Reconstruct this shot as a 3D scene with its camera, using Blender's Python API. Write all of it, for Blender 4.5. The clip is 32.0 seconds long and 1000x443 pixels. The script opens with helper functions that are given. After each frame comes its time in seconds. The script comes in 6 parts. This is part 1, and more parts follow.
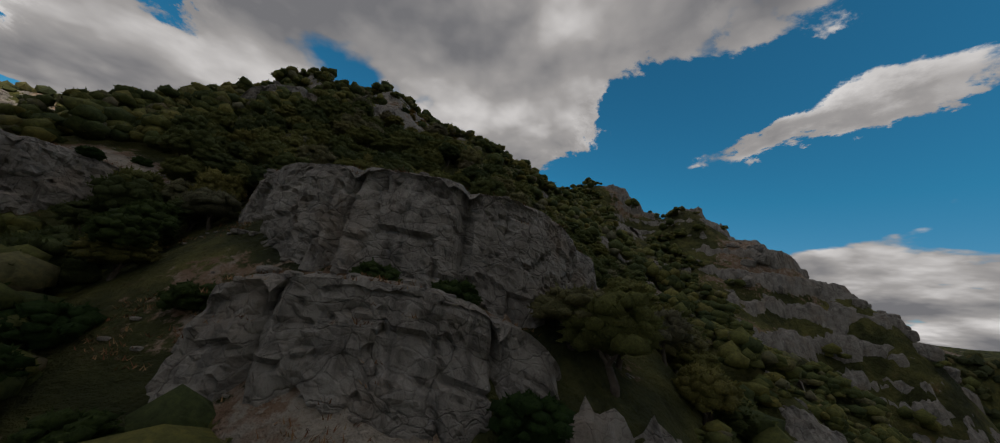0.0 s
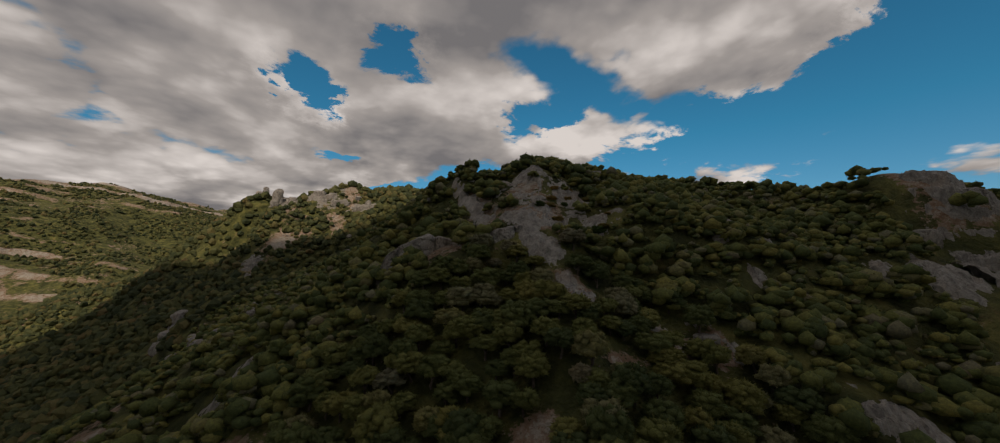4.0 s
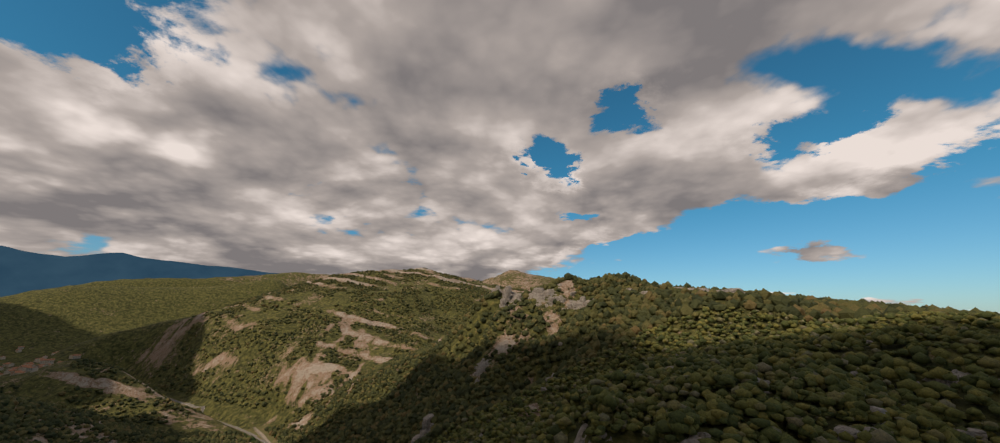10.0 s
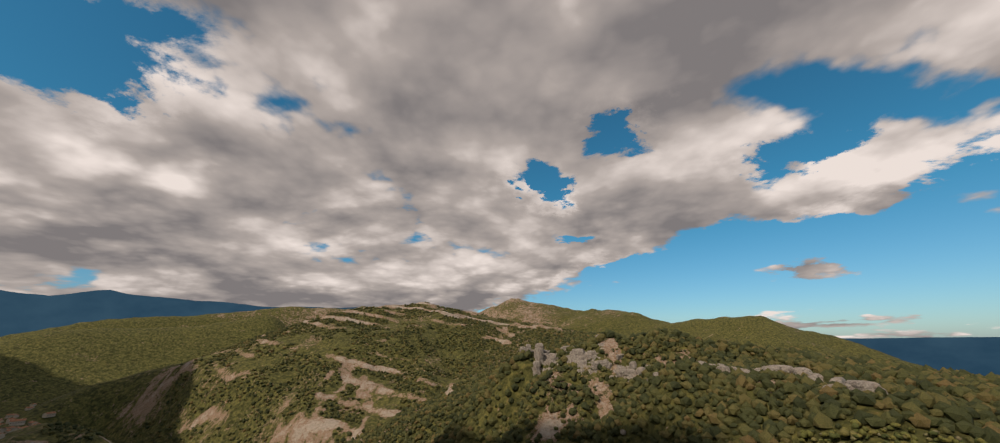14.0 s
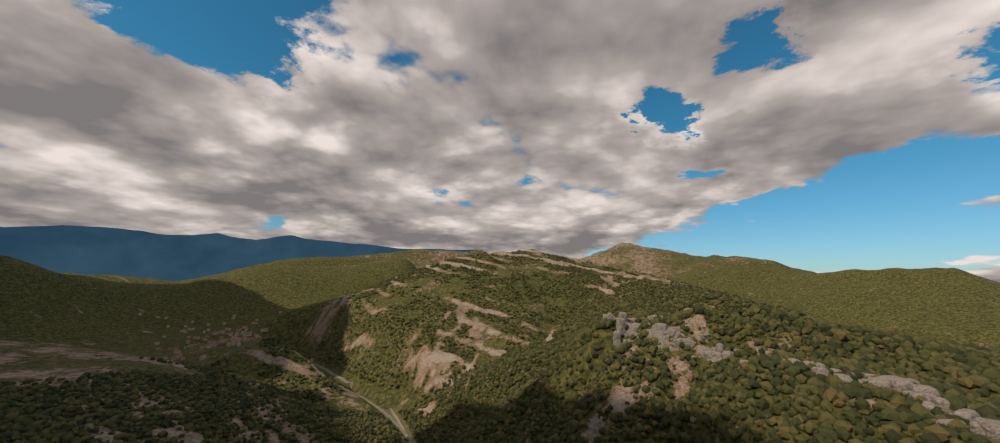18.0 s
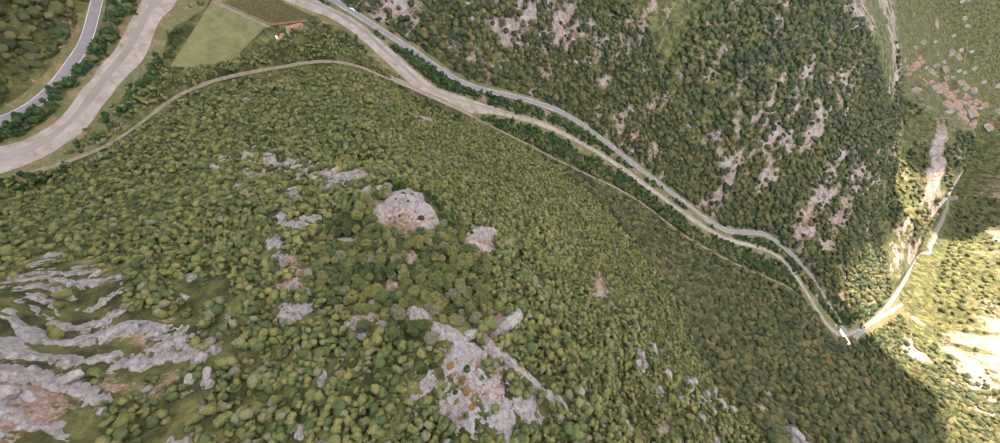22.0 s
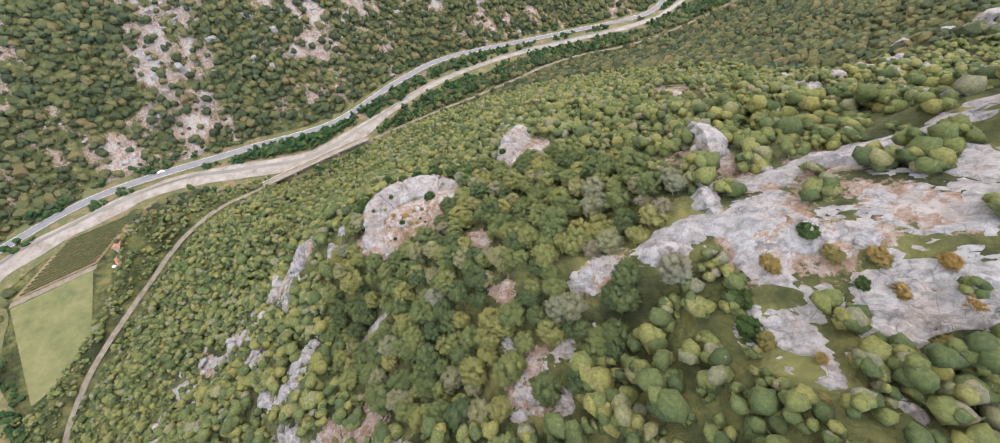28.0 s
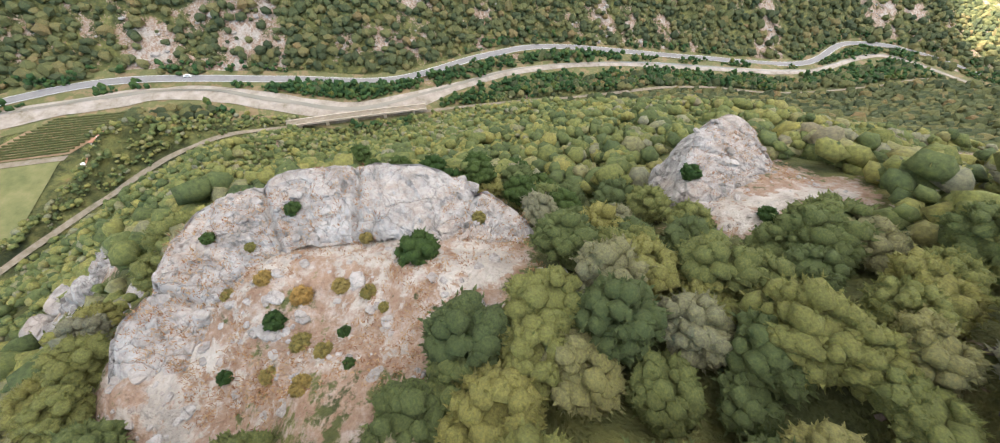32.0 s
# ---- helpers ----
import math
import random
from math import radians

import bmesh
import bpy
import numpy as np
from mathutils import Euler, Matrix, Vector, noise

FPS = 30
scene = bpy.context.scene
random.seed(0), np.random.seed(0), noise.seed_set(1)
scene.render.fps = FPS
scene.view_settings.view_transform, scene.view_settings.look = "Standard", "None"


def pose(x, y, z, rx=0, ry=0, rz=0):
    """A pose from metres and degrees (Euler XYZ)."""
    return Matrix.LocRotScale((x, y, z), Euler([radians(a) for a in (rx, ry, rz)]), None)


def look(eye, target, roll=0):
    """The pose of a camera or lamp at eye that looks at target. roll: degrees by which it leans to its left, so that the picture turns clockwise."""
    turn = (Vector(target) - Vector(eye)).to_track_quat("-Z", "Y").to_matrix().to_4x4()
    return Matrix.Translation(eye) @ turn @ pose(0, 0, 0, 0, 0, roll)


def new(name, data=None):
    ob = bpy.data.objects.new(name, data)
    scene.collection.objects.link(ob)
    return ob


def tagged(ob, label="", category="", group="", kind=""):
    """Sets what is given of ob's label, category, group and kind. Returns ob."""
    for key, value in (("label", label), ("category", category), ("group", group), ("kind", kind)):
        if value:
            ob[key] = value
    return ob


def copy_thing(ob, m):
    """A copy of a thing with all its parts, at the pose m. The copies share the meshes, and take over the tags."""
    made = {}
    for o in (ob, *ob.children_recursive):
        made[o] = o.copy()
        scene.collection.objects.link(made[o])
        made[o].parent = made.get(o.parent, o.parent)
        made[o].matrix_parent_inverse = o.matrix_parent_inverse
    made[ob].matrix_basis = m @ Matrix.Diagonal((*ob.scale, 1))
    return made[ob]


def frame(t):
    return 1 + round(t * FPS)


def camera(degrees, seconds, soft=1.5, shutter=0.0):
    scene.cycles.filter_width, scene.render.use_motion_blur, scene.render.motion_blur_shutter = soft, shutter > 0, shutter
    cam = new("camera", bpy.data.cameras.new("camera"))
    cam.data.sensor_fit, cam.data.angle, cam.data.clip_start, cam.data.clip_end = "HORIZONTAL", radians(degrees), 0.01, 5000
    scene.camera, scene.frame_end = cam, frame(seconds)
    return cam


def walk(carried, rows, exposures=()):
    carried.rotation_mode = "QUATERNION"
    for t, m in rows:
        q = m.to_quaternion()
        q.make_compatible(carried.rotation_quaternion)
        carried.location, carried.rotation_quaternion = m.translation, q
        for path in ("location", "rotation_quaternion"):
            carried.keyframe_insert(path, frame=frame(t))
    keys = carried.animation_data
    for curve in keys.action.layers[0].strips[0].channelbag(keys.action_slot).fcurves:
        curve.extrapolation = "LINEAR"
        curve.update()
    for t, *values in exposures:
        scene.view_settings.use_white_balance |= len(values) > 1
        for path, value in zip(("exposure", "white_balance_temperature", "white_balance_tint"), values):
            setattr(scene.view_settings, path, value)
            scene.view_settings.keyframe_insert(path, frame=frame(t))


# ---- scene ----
FOV = 106.53
cam = camera(FOV, 32.0, soft=1.1)

# seconds, place, heading to the left of +y, pitch, roll
ROWS = [
    (0, 46.86, 11.83, 148.81, -73.73, 13.27, 7.44),
    (0.5, 48.84, 11.17, 153.37, -69.92, 10.95, 6.78),
    (1, 50.79, 10.44, 158.11, -65.14, 8.40, 5.71),
    (1.5, 52.86, 9.73, 162.63, -59.78, 7.14, 4.52),
    (2, 55.03, 9.24, 166.92, -54.79, 7.34, 3.26),
    (2.5, 57.22, 8.61, 171.11, -50.36, 7.69, 2.30),
    (3, 59.35, 7.76, 175.08, -46.48, 7.28, 1.58),
    (3.5, 61.90, 7.11, 178.92, -43.10, 6.66, 0.89),
    (4, 64.19, 6.44, 182.58, -40.03, 6.16, 0.25),
    (4.5, 66.41, 5.80, 186.45, -37.28, 5.40, -0.43),
    (6.5, 76.57, 4.02, 203.50, -28.20, 2.21, -1.87),
    (7, 79.32, 4.15, 207.28, -26.01, 2.45, -2.07),
    (7.5, 82.48, 4.30, 211.21, -23.13, 3.13, -2.26),
    (8, 85.87, 4.99, 214.73, -19.33, 4.69, -2.06),
    (8.5, 89.15, 6.17, 218.32, -15.12, 6.97, -1.45),
    (9, 92.57, 7.46, 221.98, -10.93, 9.45, -0.52),
    (9.5, 95.70, 8.90, 225.28, -7.08, 11.92, 0.40),
    (10, 98.44, 10.23, 228.24, -3.71, 14.05, 0.85),
    (10.5, 100.28, 12.77, 231.17, -1.31, 15.54, 0.80),
    (11, 98.99, 18.11, 235.10, -0.33, 16.44, 0.34),
    (11.5, 93.84, 24.72, 240.51, -0.63, 16.92, -0.32),
    (12, 86.15, 31.84, 246.46, -1.58, 17.22, -0.75),
    (12.5, 77.52, 38.50, 252.14, -2.66, 17.53, -1.04),
    (13, 70.74, 43.55, 257.07, -3.60, 17.96, -0.96),
    (13.5, 66.24, 47.37, 262.17, -4.06, 18.22, -0.72),
    (14, 64.10, 49.95, 267.61, -4.38, 17.75, -0.51),
    (14.5, 64.42, 51.64, 272.99, -4.27, 16.62, -0.41),
    (16.5, 80.38, 48.19, 291.07, -2.26, 13.95, -1.34),
    (17, 85.44, 45.83, 294.60, 0.92, 13.25, -0.99),
    (17.5, 92.14, 42.45, 297.48, 6.37, 11.87, -0.18),
    (18, 99.99, 39.26, 299.76, 12.83, 8.64, 1.42),
    (18.5, 108.23, 36.48, 302.36, 19.16, 2.10, 4.91),
    (19, 115.11, 33.15, 306.17, 24.89, -8.08, 9.98),
    (19.5, 120.74, 29.14, 309.96, 30.11, -19.43, 17.60),
    (20, 125.48, 25.04, 312.68, 35.77, -29.86, 27.29),
    (20.5, 129.24, 21.57, 314.25, 41.81, -38.59, 37.68),
    (21, 132.20, 19.65, 314.58, 48.25, -45.98, 47.21),
    (21.5, 134.70, 19.66, 313.53, 55.22, -52.66, 53.79),
    (22, 136.30, 20.62, 311.01, 62.63, -58.70, 56.23),
    (22.5, 137.41, 21.74, 307.01, 70.37, -63.62, 52.87),
    (23, 138.28, 22.86, 301.68, 78.45, -66.95, 43.53),
    (23.5, 138.72, 23.28, 295.23, 83.78, -68.74, 32.98),
    (24, 139.17, 23.42, 288.27, 84.47, -69.25, 24.54),
    (24.5, 139.39, 23.10, 280.64, 81.49, -69.01, 18.93),
    (25, 139.15, 22.60, 272.74, 77.01, -68.22, 14.95),
    (25.5, 138.14, 21.94, 264.73, 72.70, -66.79, 11.99),
    (27.5, 133.03, 15.34, 238.25, 58.24, -57.48, 7.17),
    (28, 127.75, 17.36, 230.77, 58.19, -56.42, 7.34),
    (28.5, 122.17, 19.94, 223.23, 59.11, -55.76, 8.78),
    (29, 116.51, 22.83, 216.03, 60.55, -55.48, 11.14),
    (29.5, 110.78, 25.38, 209.25, 62.16, -55.61, 13.49),
    (30, 105.06, 27.45, 203.03, 63.67, -56.02, 15.25),
    (30.5, 99.37, 28.95, 196.99, 65.10, -56.49, 16.02),
    (31, 94.00, 29.97, 191.07, 66.58, -56.78, 16.01),
    (31.5, 89.40, 30.67, 184.97, 68.06, -56.58, 15.85),
    (32, 84.56, 31.20, 179.06, 69.92, -56.10, 15.95),
]


def aimed(x, y, z, yaw, pitch, roll):
    a, b = radians(yaw), radians(pitch)
    way = Vector((-math.sin(a) * math.cos(b), math.cos(a) * math.cos(b), math.sin(b)))
    eye = Vector((x, y, z))
    return look(eye, eye + way * 2, roll)


EXPOSURES = [(0.0, -0.38, 6200, 12), (2.0, -0.48, 6400, 13), (4.0, -0.41, 6600, 15), (9.0, -0.2, 6800, 18), (13.0, -0.15, 6800, 18), (19.0, -0.15, 6700, 18), (20.0, 0.8, 6500, 20), (21.0, 1.8, 6250, 22),
             (22.0, 2.75, 6000, 23), (23.0, 3.1, 5800, 23), (25.0, 3.22, 5800, 21), (28.0, 3.18, 5850, 19), (32.0, 3.2, 6000, 14)]
walk(cam, [(t, aimed(*place)) for t, *place in ROWS], EXPOSURES)

# ---- sky and sun ----
SUN_AZ, SUN_EL = 222.0, 44.0   # from +y towards +x, and above the horizon
world = bpy.data.worlds.new("sky")
scene.world = world
world.use_nodes = True


def build_sky():
    nt = world.node_tree
    nt.nodes.clear()
    N, L = nt.nodes.new, nt.links.new

    def math_node(op, a, b=None, c=None, clamp=False):
        n = N("ShaderNodeMath")
        n.operation, n.use_clamp = op, clamp
        for i, v in enumerate((a, b, c)):
            if v is None:
                continue
            if isinstance(v, (int, float)):
                n.inputs[i].default_value = v
            else:
                L(v, n.inputs[i])
        return n.outputs[0]

    sky = N("ShaderNodeTexSky")
    sky.sky_type, sky.sun_disc = "NISHITA", False
    sky.sun_elevation, sky.sun_rotation = radians(SUN_EL), radians(SUN_AZ)
    sky.altitude, sky.air_density, sky.dust_density, sky.ozone_density = 300, 1.0, 0.6, 2.5
    tint = N("ShaderNodeMix")
    tint.data_type, tint.blend_type = "RGBA", "MULTIPLY"
    tint.inputs["Factor"].default_value = 1.0
    L(sky.outputs[0], tint.inputs["A"])
    co = N("ShaderNodeTexCoord")
    sep = N("ShaderNodeSeparateXYZ")
    L(co.outputs["Generated"], sep.inputs[0])
    x, y, z = sep.outputs
    up = math_node("ADD", math_node("MAXIMUM", z, 0.0), 0.20)
    hue = N("ShaderNodeValToRGB")
    hue.color_ramp.elements[0].position, hue.color_ramp.elements[0].color = 0.0, (0.62, 0.86, 1.0, 1)
    hue.color_ramp.elements[1].position, hue.color_ramp.elements[1].color = 0.30, (0.25, 1.0, 1.05, 1)
    L(z, hue.inputs[0])
    L(hue.outputs[0], tint.inputs["B"])
    u, v = math_node("DIVIDE", x, up), math_node("DIVIDE", y, up)
    plane = N("ShaderNodeCombineXYZ")
    L(u, plane.inputs[0])
    L(v, plane.inputs[1])

    def cloud_noise(scale, detail, rough, offset, stretch=1.0):
        m = N("ShaderNodeMapping")
        m.inputs["Location"].default_value, m.inputs["Scale"].default_value = offset, (stretch, stretch, 1)
        L(plane.outputs[0], m.inputs[0])
        n = N("ShaderNodeTexNoise")
        n.noise_dimensions = "3D"
        n.inputs["Scale"].default_value, n.inputs["Detail"].default_value = scale, detail
        n.inputs["Roughness"].default_value, n.inputs["Distortion"].default_value = rough, 0.25
        L(m.outputs[0], n.inputs["Vector"])
        return n.outputs["Fac"]

    def remap(value, a, b, c, d):
        r = N("ShaderNodeMapRange")
        r.interpolation_type = "SMOOTHSTEP"
        for i, q in zip((1, 2, 3, 4), (a, b, c, d)):
            r.inputs[i].default_value = q
        L(value, r.inputs[0])
        return r.outputs[0]

    def puffs(scale, offset):
        m = N("ShaderNodeMapping")
        m.inputs["Location"].default_value = offset
        L(plane.outputs[0], m.inputs[0])
        warp = N("ShaderNodeTexNoise")
        warp.inputs["Scale"].default_value, warp.inputs["Detail"].default_value = scale * 1.3, 5
        L(m.outputs[0], warp.inputs["Vector"])
        add = N("ShaderNodeVectorMath")
        add.operation = "MULTIPLY_ADD"
        L(warp.outputs["Color"], add.inputs[0])
        add.inputs[1].default_value = (0.5 / scale,) * 3
        L(m.outputs[0], add.inputs[2])
        c = N("ShaderNodeTexVoronoi")
        c.feature = "SMOOTH_F1"
        c.inputs["Scale"].default_value, c.inputs["Smoothness"].default_value = scale, 0.35
        c.inputs["Detail"].default_value, c.inputs["Roughness"].default_value = 2.0, 0.5
        L(add.outputs[0], c.inputs["Vector"])
        return math_node("SUBTRACT", 0.42, c.outputs["Distance"])

    place = (3.1, 1.7, 0)
    big = cloud_noise(0.95, 12, 0.54, place)
    heap, knob = puffs(2.1, (0.3, 0.9, 0)), puffs(6.5, (1.3, 0.2, 0))
    warp = cloud_noise(2.6, 8, 0.66, (7.0, 3.0, 0))
    wu = math_node("ADD", u, math_node("MULTIPLY", math_node("SUBTRACT", warp, 0.5), 0.75))
    wv = math_node("ADD", v, math_node("MULTIPLY", math_node("SUBTRACT", cloud_noise(2.6, 8, 0.66, (1.0, 8.0, 0)), 0.5), 0.75))

    def spot(cx, cy, rx, ry, turn):
        """1 at a place of the cloud deck, falling to 0 round it."""
        c, q = math.cos(radians(turn)), math.sin(radians(turn))
        du, dv = math_node("SUBTRACT", wu, cx), math_node("SUBTRACT", wv, cy)
        a = math_node("DIVIDE", math_node("ADD", math_node("MULTIPLY", du, c), math_node("MULTIPLY", dv, q)), rx)
        b = math_node("DIVIDE", math_node("SUBTRACT", math_node("MULTIPLY", dv, c), math_node("MULTIPLY", du, q)), ry)
        return math_node("EXPONENT", math_node("MULTIPLY", math_node("ADD", math_node("MULTIPLY", a, a), math_node("MULTIPLY", b, b)), -1.0))

    rim = N("ShaderNodeValToRGB")
    stops = [(-1.2, 0.5), (-0.25, 0.85), (0.0, 1.2), (0.3, 1.6), (1.0, 1.68), (1.4, 1.6), (1.8, 1.35), (2.2, 1.05), (2.7, 0.6), (3.2, 0.1)]
    while len(rim.color_ramp.elements) < len(stops):
        rim.color_ramp.elements.new(0.5)
    for e, (place_v, edge_u) in zip(rim.color_ramp.elements, stops):
        e.position, e.color = (place_v + 1.5) / 5.0, (edge_u / 2, edge_u / 2, edge_u / 2, 1)
    L(math_node("DIVIDE", math_node("ADD", wv, 1.5), 5.0), rim.inputs[0])
    inside = math_node("SUBTRACT", math_node("MULTIPLY", rim.outputs[0], 2.0), wu)
    bias = math_node("ADD", remap(inside, -0.22, 0.20, -0.20, 0.155), math_node("MULTIPLY", remap(u, 1.7, 2.6, 0.0, 1.0), 0.10))
    bias = math_node("ADD", bias, remap(v, 2.0, 3.2, 0.0, 0.09))
    bias = math_node("ADD", bias, remap(v, -0.8, -1.3, 0.0, 0.2))
    for cx, cy, rx, ry, turn, deep in ((-1.04, 0.82, 0.22, 0.19, 0, -0.34), (0.50, 1.12, 0.13, 0.11, 40, -0.33), (0.33, 1.60, 0.08, 0.17, -20, -0.33), (1.20, 1.12, 0.11, 0.15, 30, -0.31), (0.62, 2.05, 0.16, 0.08, 0, -0.24), (1.32, -0.60, 0.42, 0.13, 40, 0.34), (0.97, -0.33, 0.24, 0.13, 60, 0.32), (2.35, 0.85, 0.55, 0.22, 70, 0.22), (2.1, 2.1, 0.3, 0.2, 20, 0.20), (-0.55, 1.98, 0.34, 0.30, 0, 0.2)):
        bias = math_node("ADD", bias, math_node("MULTIPLY", spot(cx, cy, rx, ry, turn), deep))
    cover = math_node("ADD", math_node("ADD", math_node("MULTIPLY", big, 0.95), math_node("ADD", bias, 0.01)), math_node("ADD", math_node("MULTIPLY", heap, 0.20), math_node("MULTIPLY", knob, 0.09)))
    mask = remap(cover, 0.325, 0.40, 0.0, 1.0)
    # cumulus: thin edges and the near flanks are bright, thick bases grey
    thick = remap(cover, 0.39, 0.60, 0.0, 1.0)
    flank = math_node("SUBTRACT", cloud_noise(0.95, 5, 0.5, place, 1.09), cloud_noise(0.95, 5, 0.5, place, 0.97))
    tone = math_node("ADD", math_node("SUBTRACT", 1.16, math_node("MULTIPLY", thick, 0.27)), math_node("ADD", math_node("MULTIPLY", flank, 2.6), math_node("ADD", math_node("MULTIPLY", heap, 0.85), math_node("MULTIPLY", knob, 0.40))), clamp=True)
    shade = N("ShaderNodeValToRGB")
    ramp = shade.color_ramp
    ramp.elements[0].position, ramp.elements[0].color = 0.0, (0.25, 0.245, 0.245, 1)
    ramp.elements[1].position, ramp.elements[1].color = 1.0, (1.0, 0.95, 0.88, 1)
    e = ramp.elements.new(0.5)
    e.color = (0.50, 0.47, 0.435, 1)
    L(tone, shade.inputs[0])
    bg_sky, bg_cloud, mix, out = N("ShaderNodeBackground"), N("ShaderNodeBackground"), N("ShaderNodeMixShader"), N("ShaderNodeOutputWorld")
    L(tint.outputs["Result"], bg_sky.inputs[0])
    bg_sky.inputs[1].default_value = 0.10
    L(shade.outputs[0], bg_cloud.inputs[0])
    bg_cloud.inputs[1].default_value = 0.88
    L(mask, mix.inputs[0])
    L(bg_sky.outputs[0], mix.inputs[1])
    L(bg_cloud.outputs[0], mix.inputs[2])
    L(mix.outputs[0], out.inputs[0])


build_sky()
sun = new("sun", bpy.data.lights.new("sun", "SUN"))
sun.data.energy, sun.data.angle, sun.data.color = 3.2, radians(0.6), (1.0, 0.85, 0.64)
TO_SUN = Vector((math.sin(radians(SUN_AZ)) * math.cos(radians(SUN_EL)), math.cos(radians(SUN_AZ)) * math.cos(radians(SUN_EL)), math.sin(radians(SUN_EL))))
sun.rotation_mode = "QUATERNION"
sun.rotation_quaternion = TO_SUN.to_track_quat("Z", "Y")

# ---- materials ----
def material(name, rough=0.9):
    m = bpy.data.materials.new(name)
    m.use_nodes = True
    nt = m.node_tree
    b = nt.nodes["Principled BSDF"]
    b.inputs["Roughness"].default_value = rough
    b.inputs["Specular IOR Level"].default_value = 0.25
    return m, nt, b


def mesh_object(name, verts, faces, mat, smooth=True):
    me = bpy.data.meshes.new(name)
    verts, faces = np.asarray(verts, np.float32), np.asarray(faces, np.int32)
    k = faces.shape[1]
    me.vertices.add(len(verts))
    me.vertices.foreach_set("co", verts.ravel())
    me.loops.add(faces.size)
    me.loops.foreach_set("vertex_index", faces.ravel())
    me.polygons.add(len(faces))
    me.polygons.foreach_set("loop_start", np.arange(len(faces), dtype=np.int32) * k)
    me.polygons.foreach_set("loop_total", np.full(len(faces), k, np.int32))
    me.polygons.foreach_set("use_smooth", np.full(len(faces), smooth))
    me.update(calc_edges=True)
    me.materials.append(mat)
    return new(name, me)


# ---- lie of the land ----
RIVER = np.array([(-330, 860), (-215, 720), (-175, 640), (-228, 520), (-188, 380), (-182, 210), (-165, 110), (-133, 40), (-111, -10),
                  (-116, -60), (-123, -111), (-106, -169), (-85, -203), (-40, -212), (29, -192), (106, -183), (176, -246), (300, -360), (520, -520)], float)
ROAD = np.array([(-905, 1184), (-648, 1062), (-360, 861), (-200, 712), (-192, 680), (-244, 590), (-252, 490), (-207, 398), (-203, 271), (-203, 141),
                 (-183, 78), (-148, 10), (-142, -60), (-133, -147), (-109, -199), (-80, -236), (-30, -246), (35, -214), (98, -208), (155, -268), (300, -395), (520, -560)], float)
RAIL = np.array([(-190, 545), (-162, 420), (-150, 323), (-152, 242), (-131, 139), (-114, 36), (-91, -55), (-74, -92), (-40, -120), (20, -150), (90, -160), (170, -215), (300, -330)], float)
# spot heights fitted to the camera's view, landform by landform: x, y, z
OUTCROP_SPOTS = [(72.5, 31, 156.9), (67, 58, 157.4), (88, 44, 163), (79, 27, 156.6), (84, 20, 152.8), (85, 33, 158.6), (62, 62, 156.2), (67, 66, 157.5), (70, 22, 155.2), (72, 38, 155.4), (68, 31, 155.0), (61.5, 24, 148.6), (63, 19, 147.6), (61, 31, 148),
                 (66, 13, 146), (73, 10.5, 147), (56, 20, 143.5), (54, 27, 141), (60, 12, 141), (63, 48, 147), (58, 55, 146), (76, 58, 160), (70, 46, 152.5), (58, 12, 140), (47, 30, 132), (90, 8, 141), (70, 2, 136)]
SUMMIT_SPOTS = [(104, 69, 184), (120, 64, 193), (113, 82, 193), (110, 66, 184.5), (126, 80, 201), (136, 77, 208), (123, 96, 207), (135, 114, 209), (154, 88, 213), (168, 84, 213), (157, 36, 191), (144, 48, 194), (130, 8, 163), (134, -10, 157), (107, -12, 144), (118, 41, 174.5), (107, 51, 175), (94, 36, 165), (110, 20, 160), (120, 58, 187), (104, 88, 182), (88, 86, 174), (112, 106, 194)]
SHOULDER_SPOTS = [(203, 8, 202), (151, -43, 139), (95, -38, 122), (60, -41, 88), (40, -15, 93), (195, -25, 189), (182, -42, 176), (172, -60, 162), (225, 110, 221), (250, 60, 209), (285, 150, 229), (183, 44, 195), (188, 5, 182), (172, 60, 204), (214, 74, 214), (214, 46, 207)]
CREST_SPOTS = [(258, 235, 241), (245, 290, 244), (215, 335, 247), (202, 362, 226), (172, 384, 203), (160, 400, 220), (228, 352, 238), (258, 441, 270), (200, 455, 266), (165, 455, 254), (126, 432, 230), (118, 490, 250), (108, 547, 234), (141, 194, 182), (150, 320, 160), (47, 378, 140), (12, 340, 100), (74, 280, 152), (47, 262, 114), (72, 690, 196), (17, 712, 152), (51, 206, 130), (63, 86, 147), (62, 118, 144), (86, 112, 163), (104, 150, 164), (100, 440, 180)]
SPOTS = np.array(OUTCROP_SPOTS + SUMMIT_SPOTS + SHOULDER_SPOTS + CREST_SPOTS, float)


def line_distance(x, y, line):
    """The distance to a polyline, and how far along it the nearest point lies."""
    best, along, run = np.full(np.shape(x), 1e9), np.zeros(np.shape(x)), 0.0
    for (ax, ay), (bx, by) in zip(line[:-1], line[1:]):
        dx, dy = bx - ax, by - ay
        size = math.hypot(dx, dy)
        u = np.clip(((x - ax) * dx + (y - ay) * dy) / size**2, 0, 1)
        d = np.hypot(x - ax - u * dx, y - ay - u * dy)
        near = d < best
        best, along = np.where(near, d, best), np.where(near, run + u * size, along)
        run += size
    return best, along


def step(a, b, x):
    u = np.clip((x - a) / (b - a), 0, 1)
    return u * u * (3 - 2 * u)


def lattice(i, j, seed):
    v = np.sin(i * 127.1 + j * 311.7 + seed * 74.7) * 43758.5453
    return v - np.floor(v)


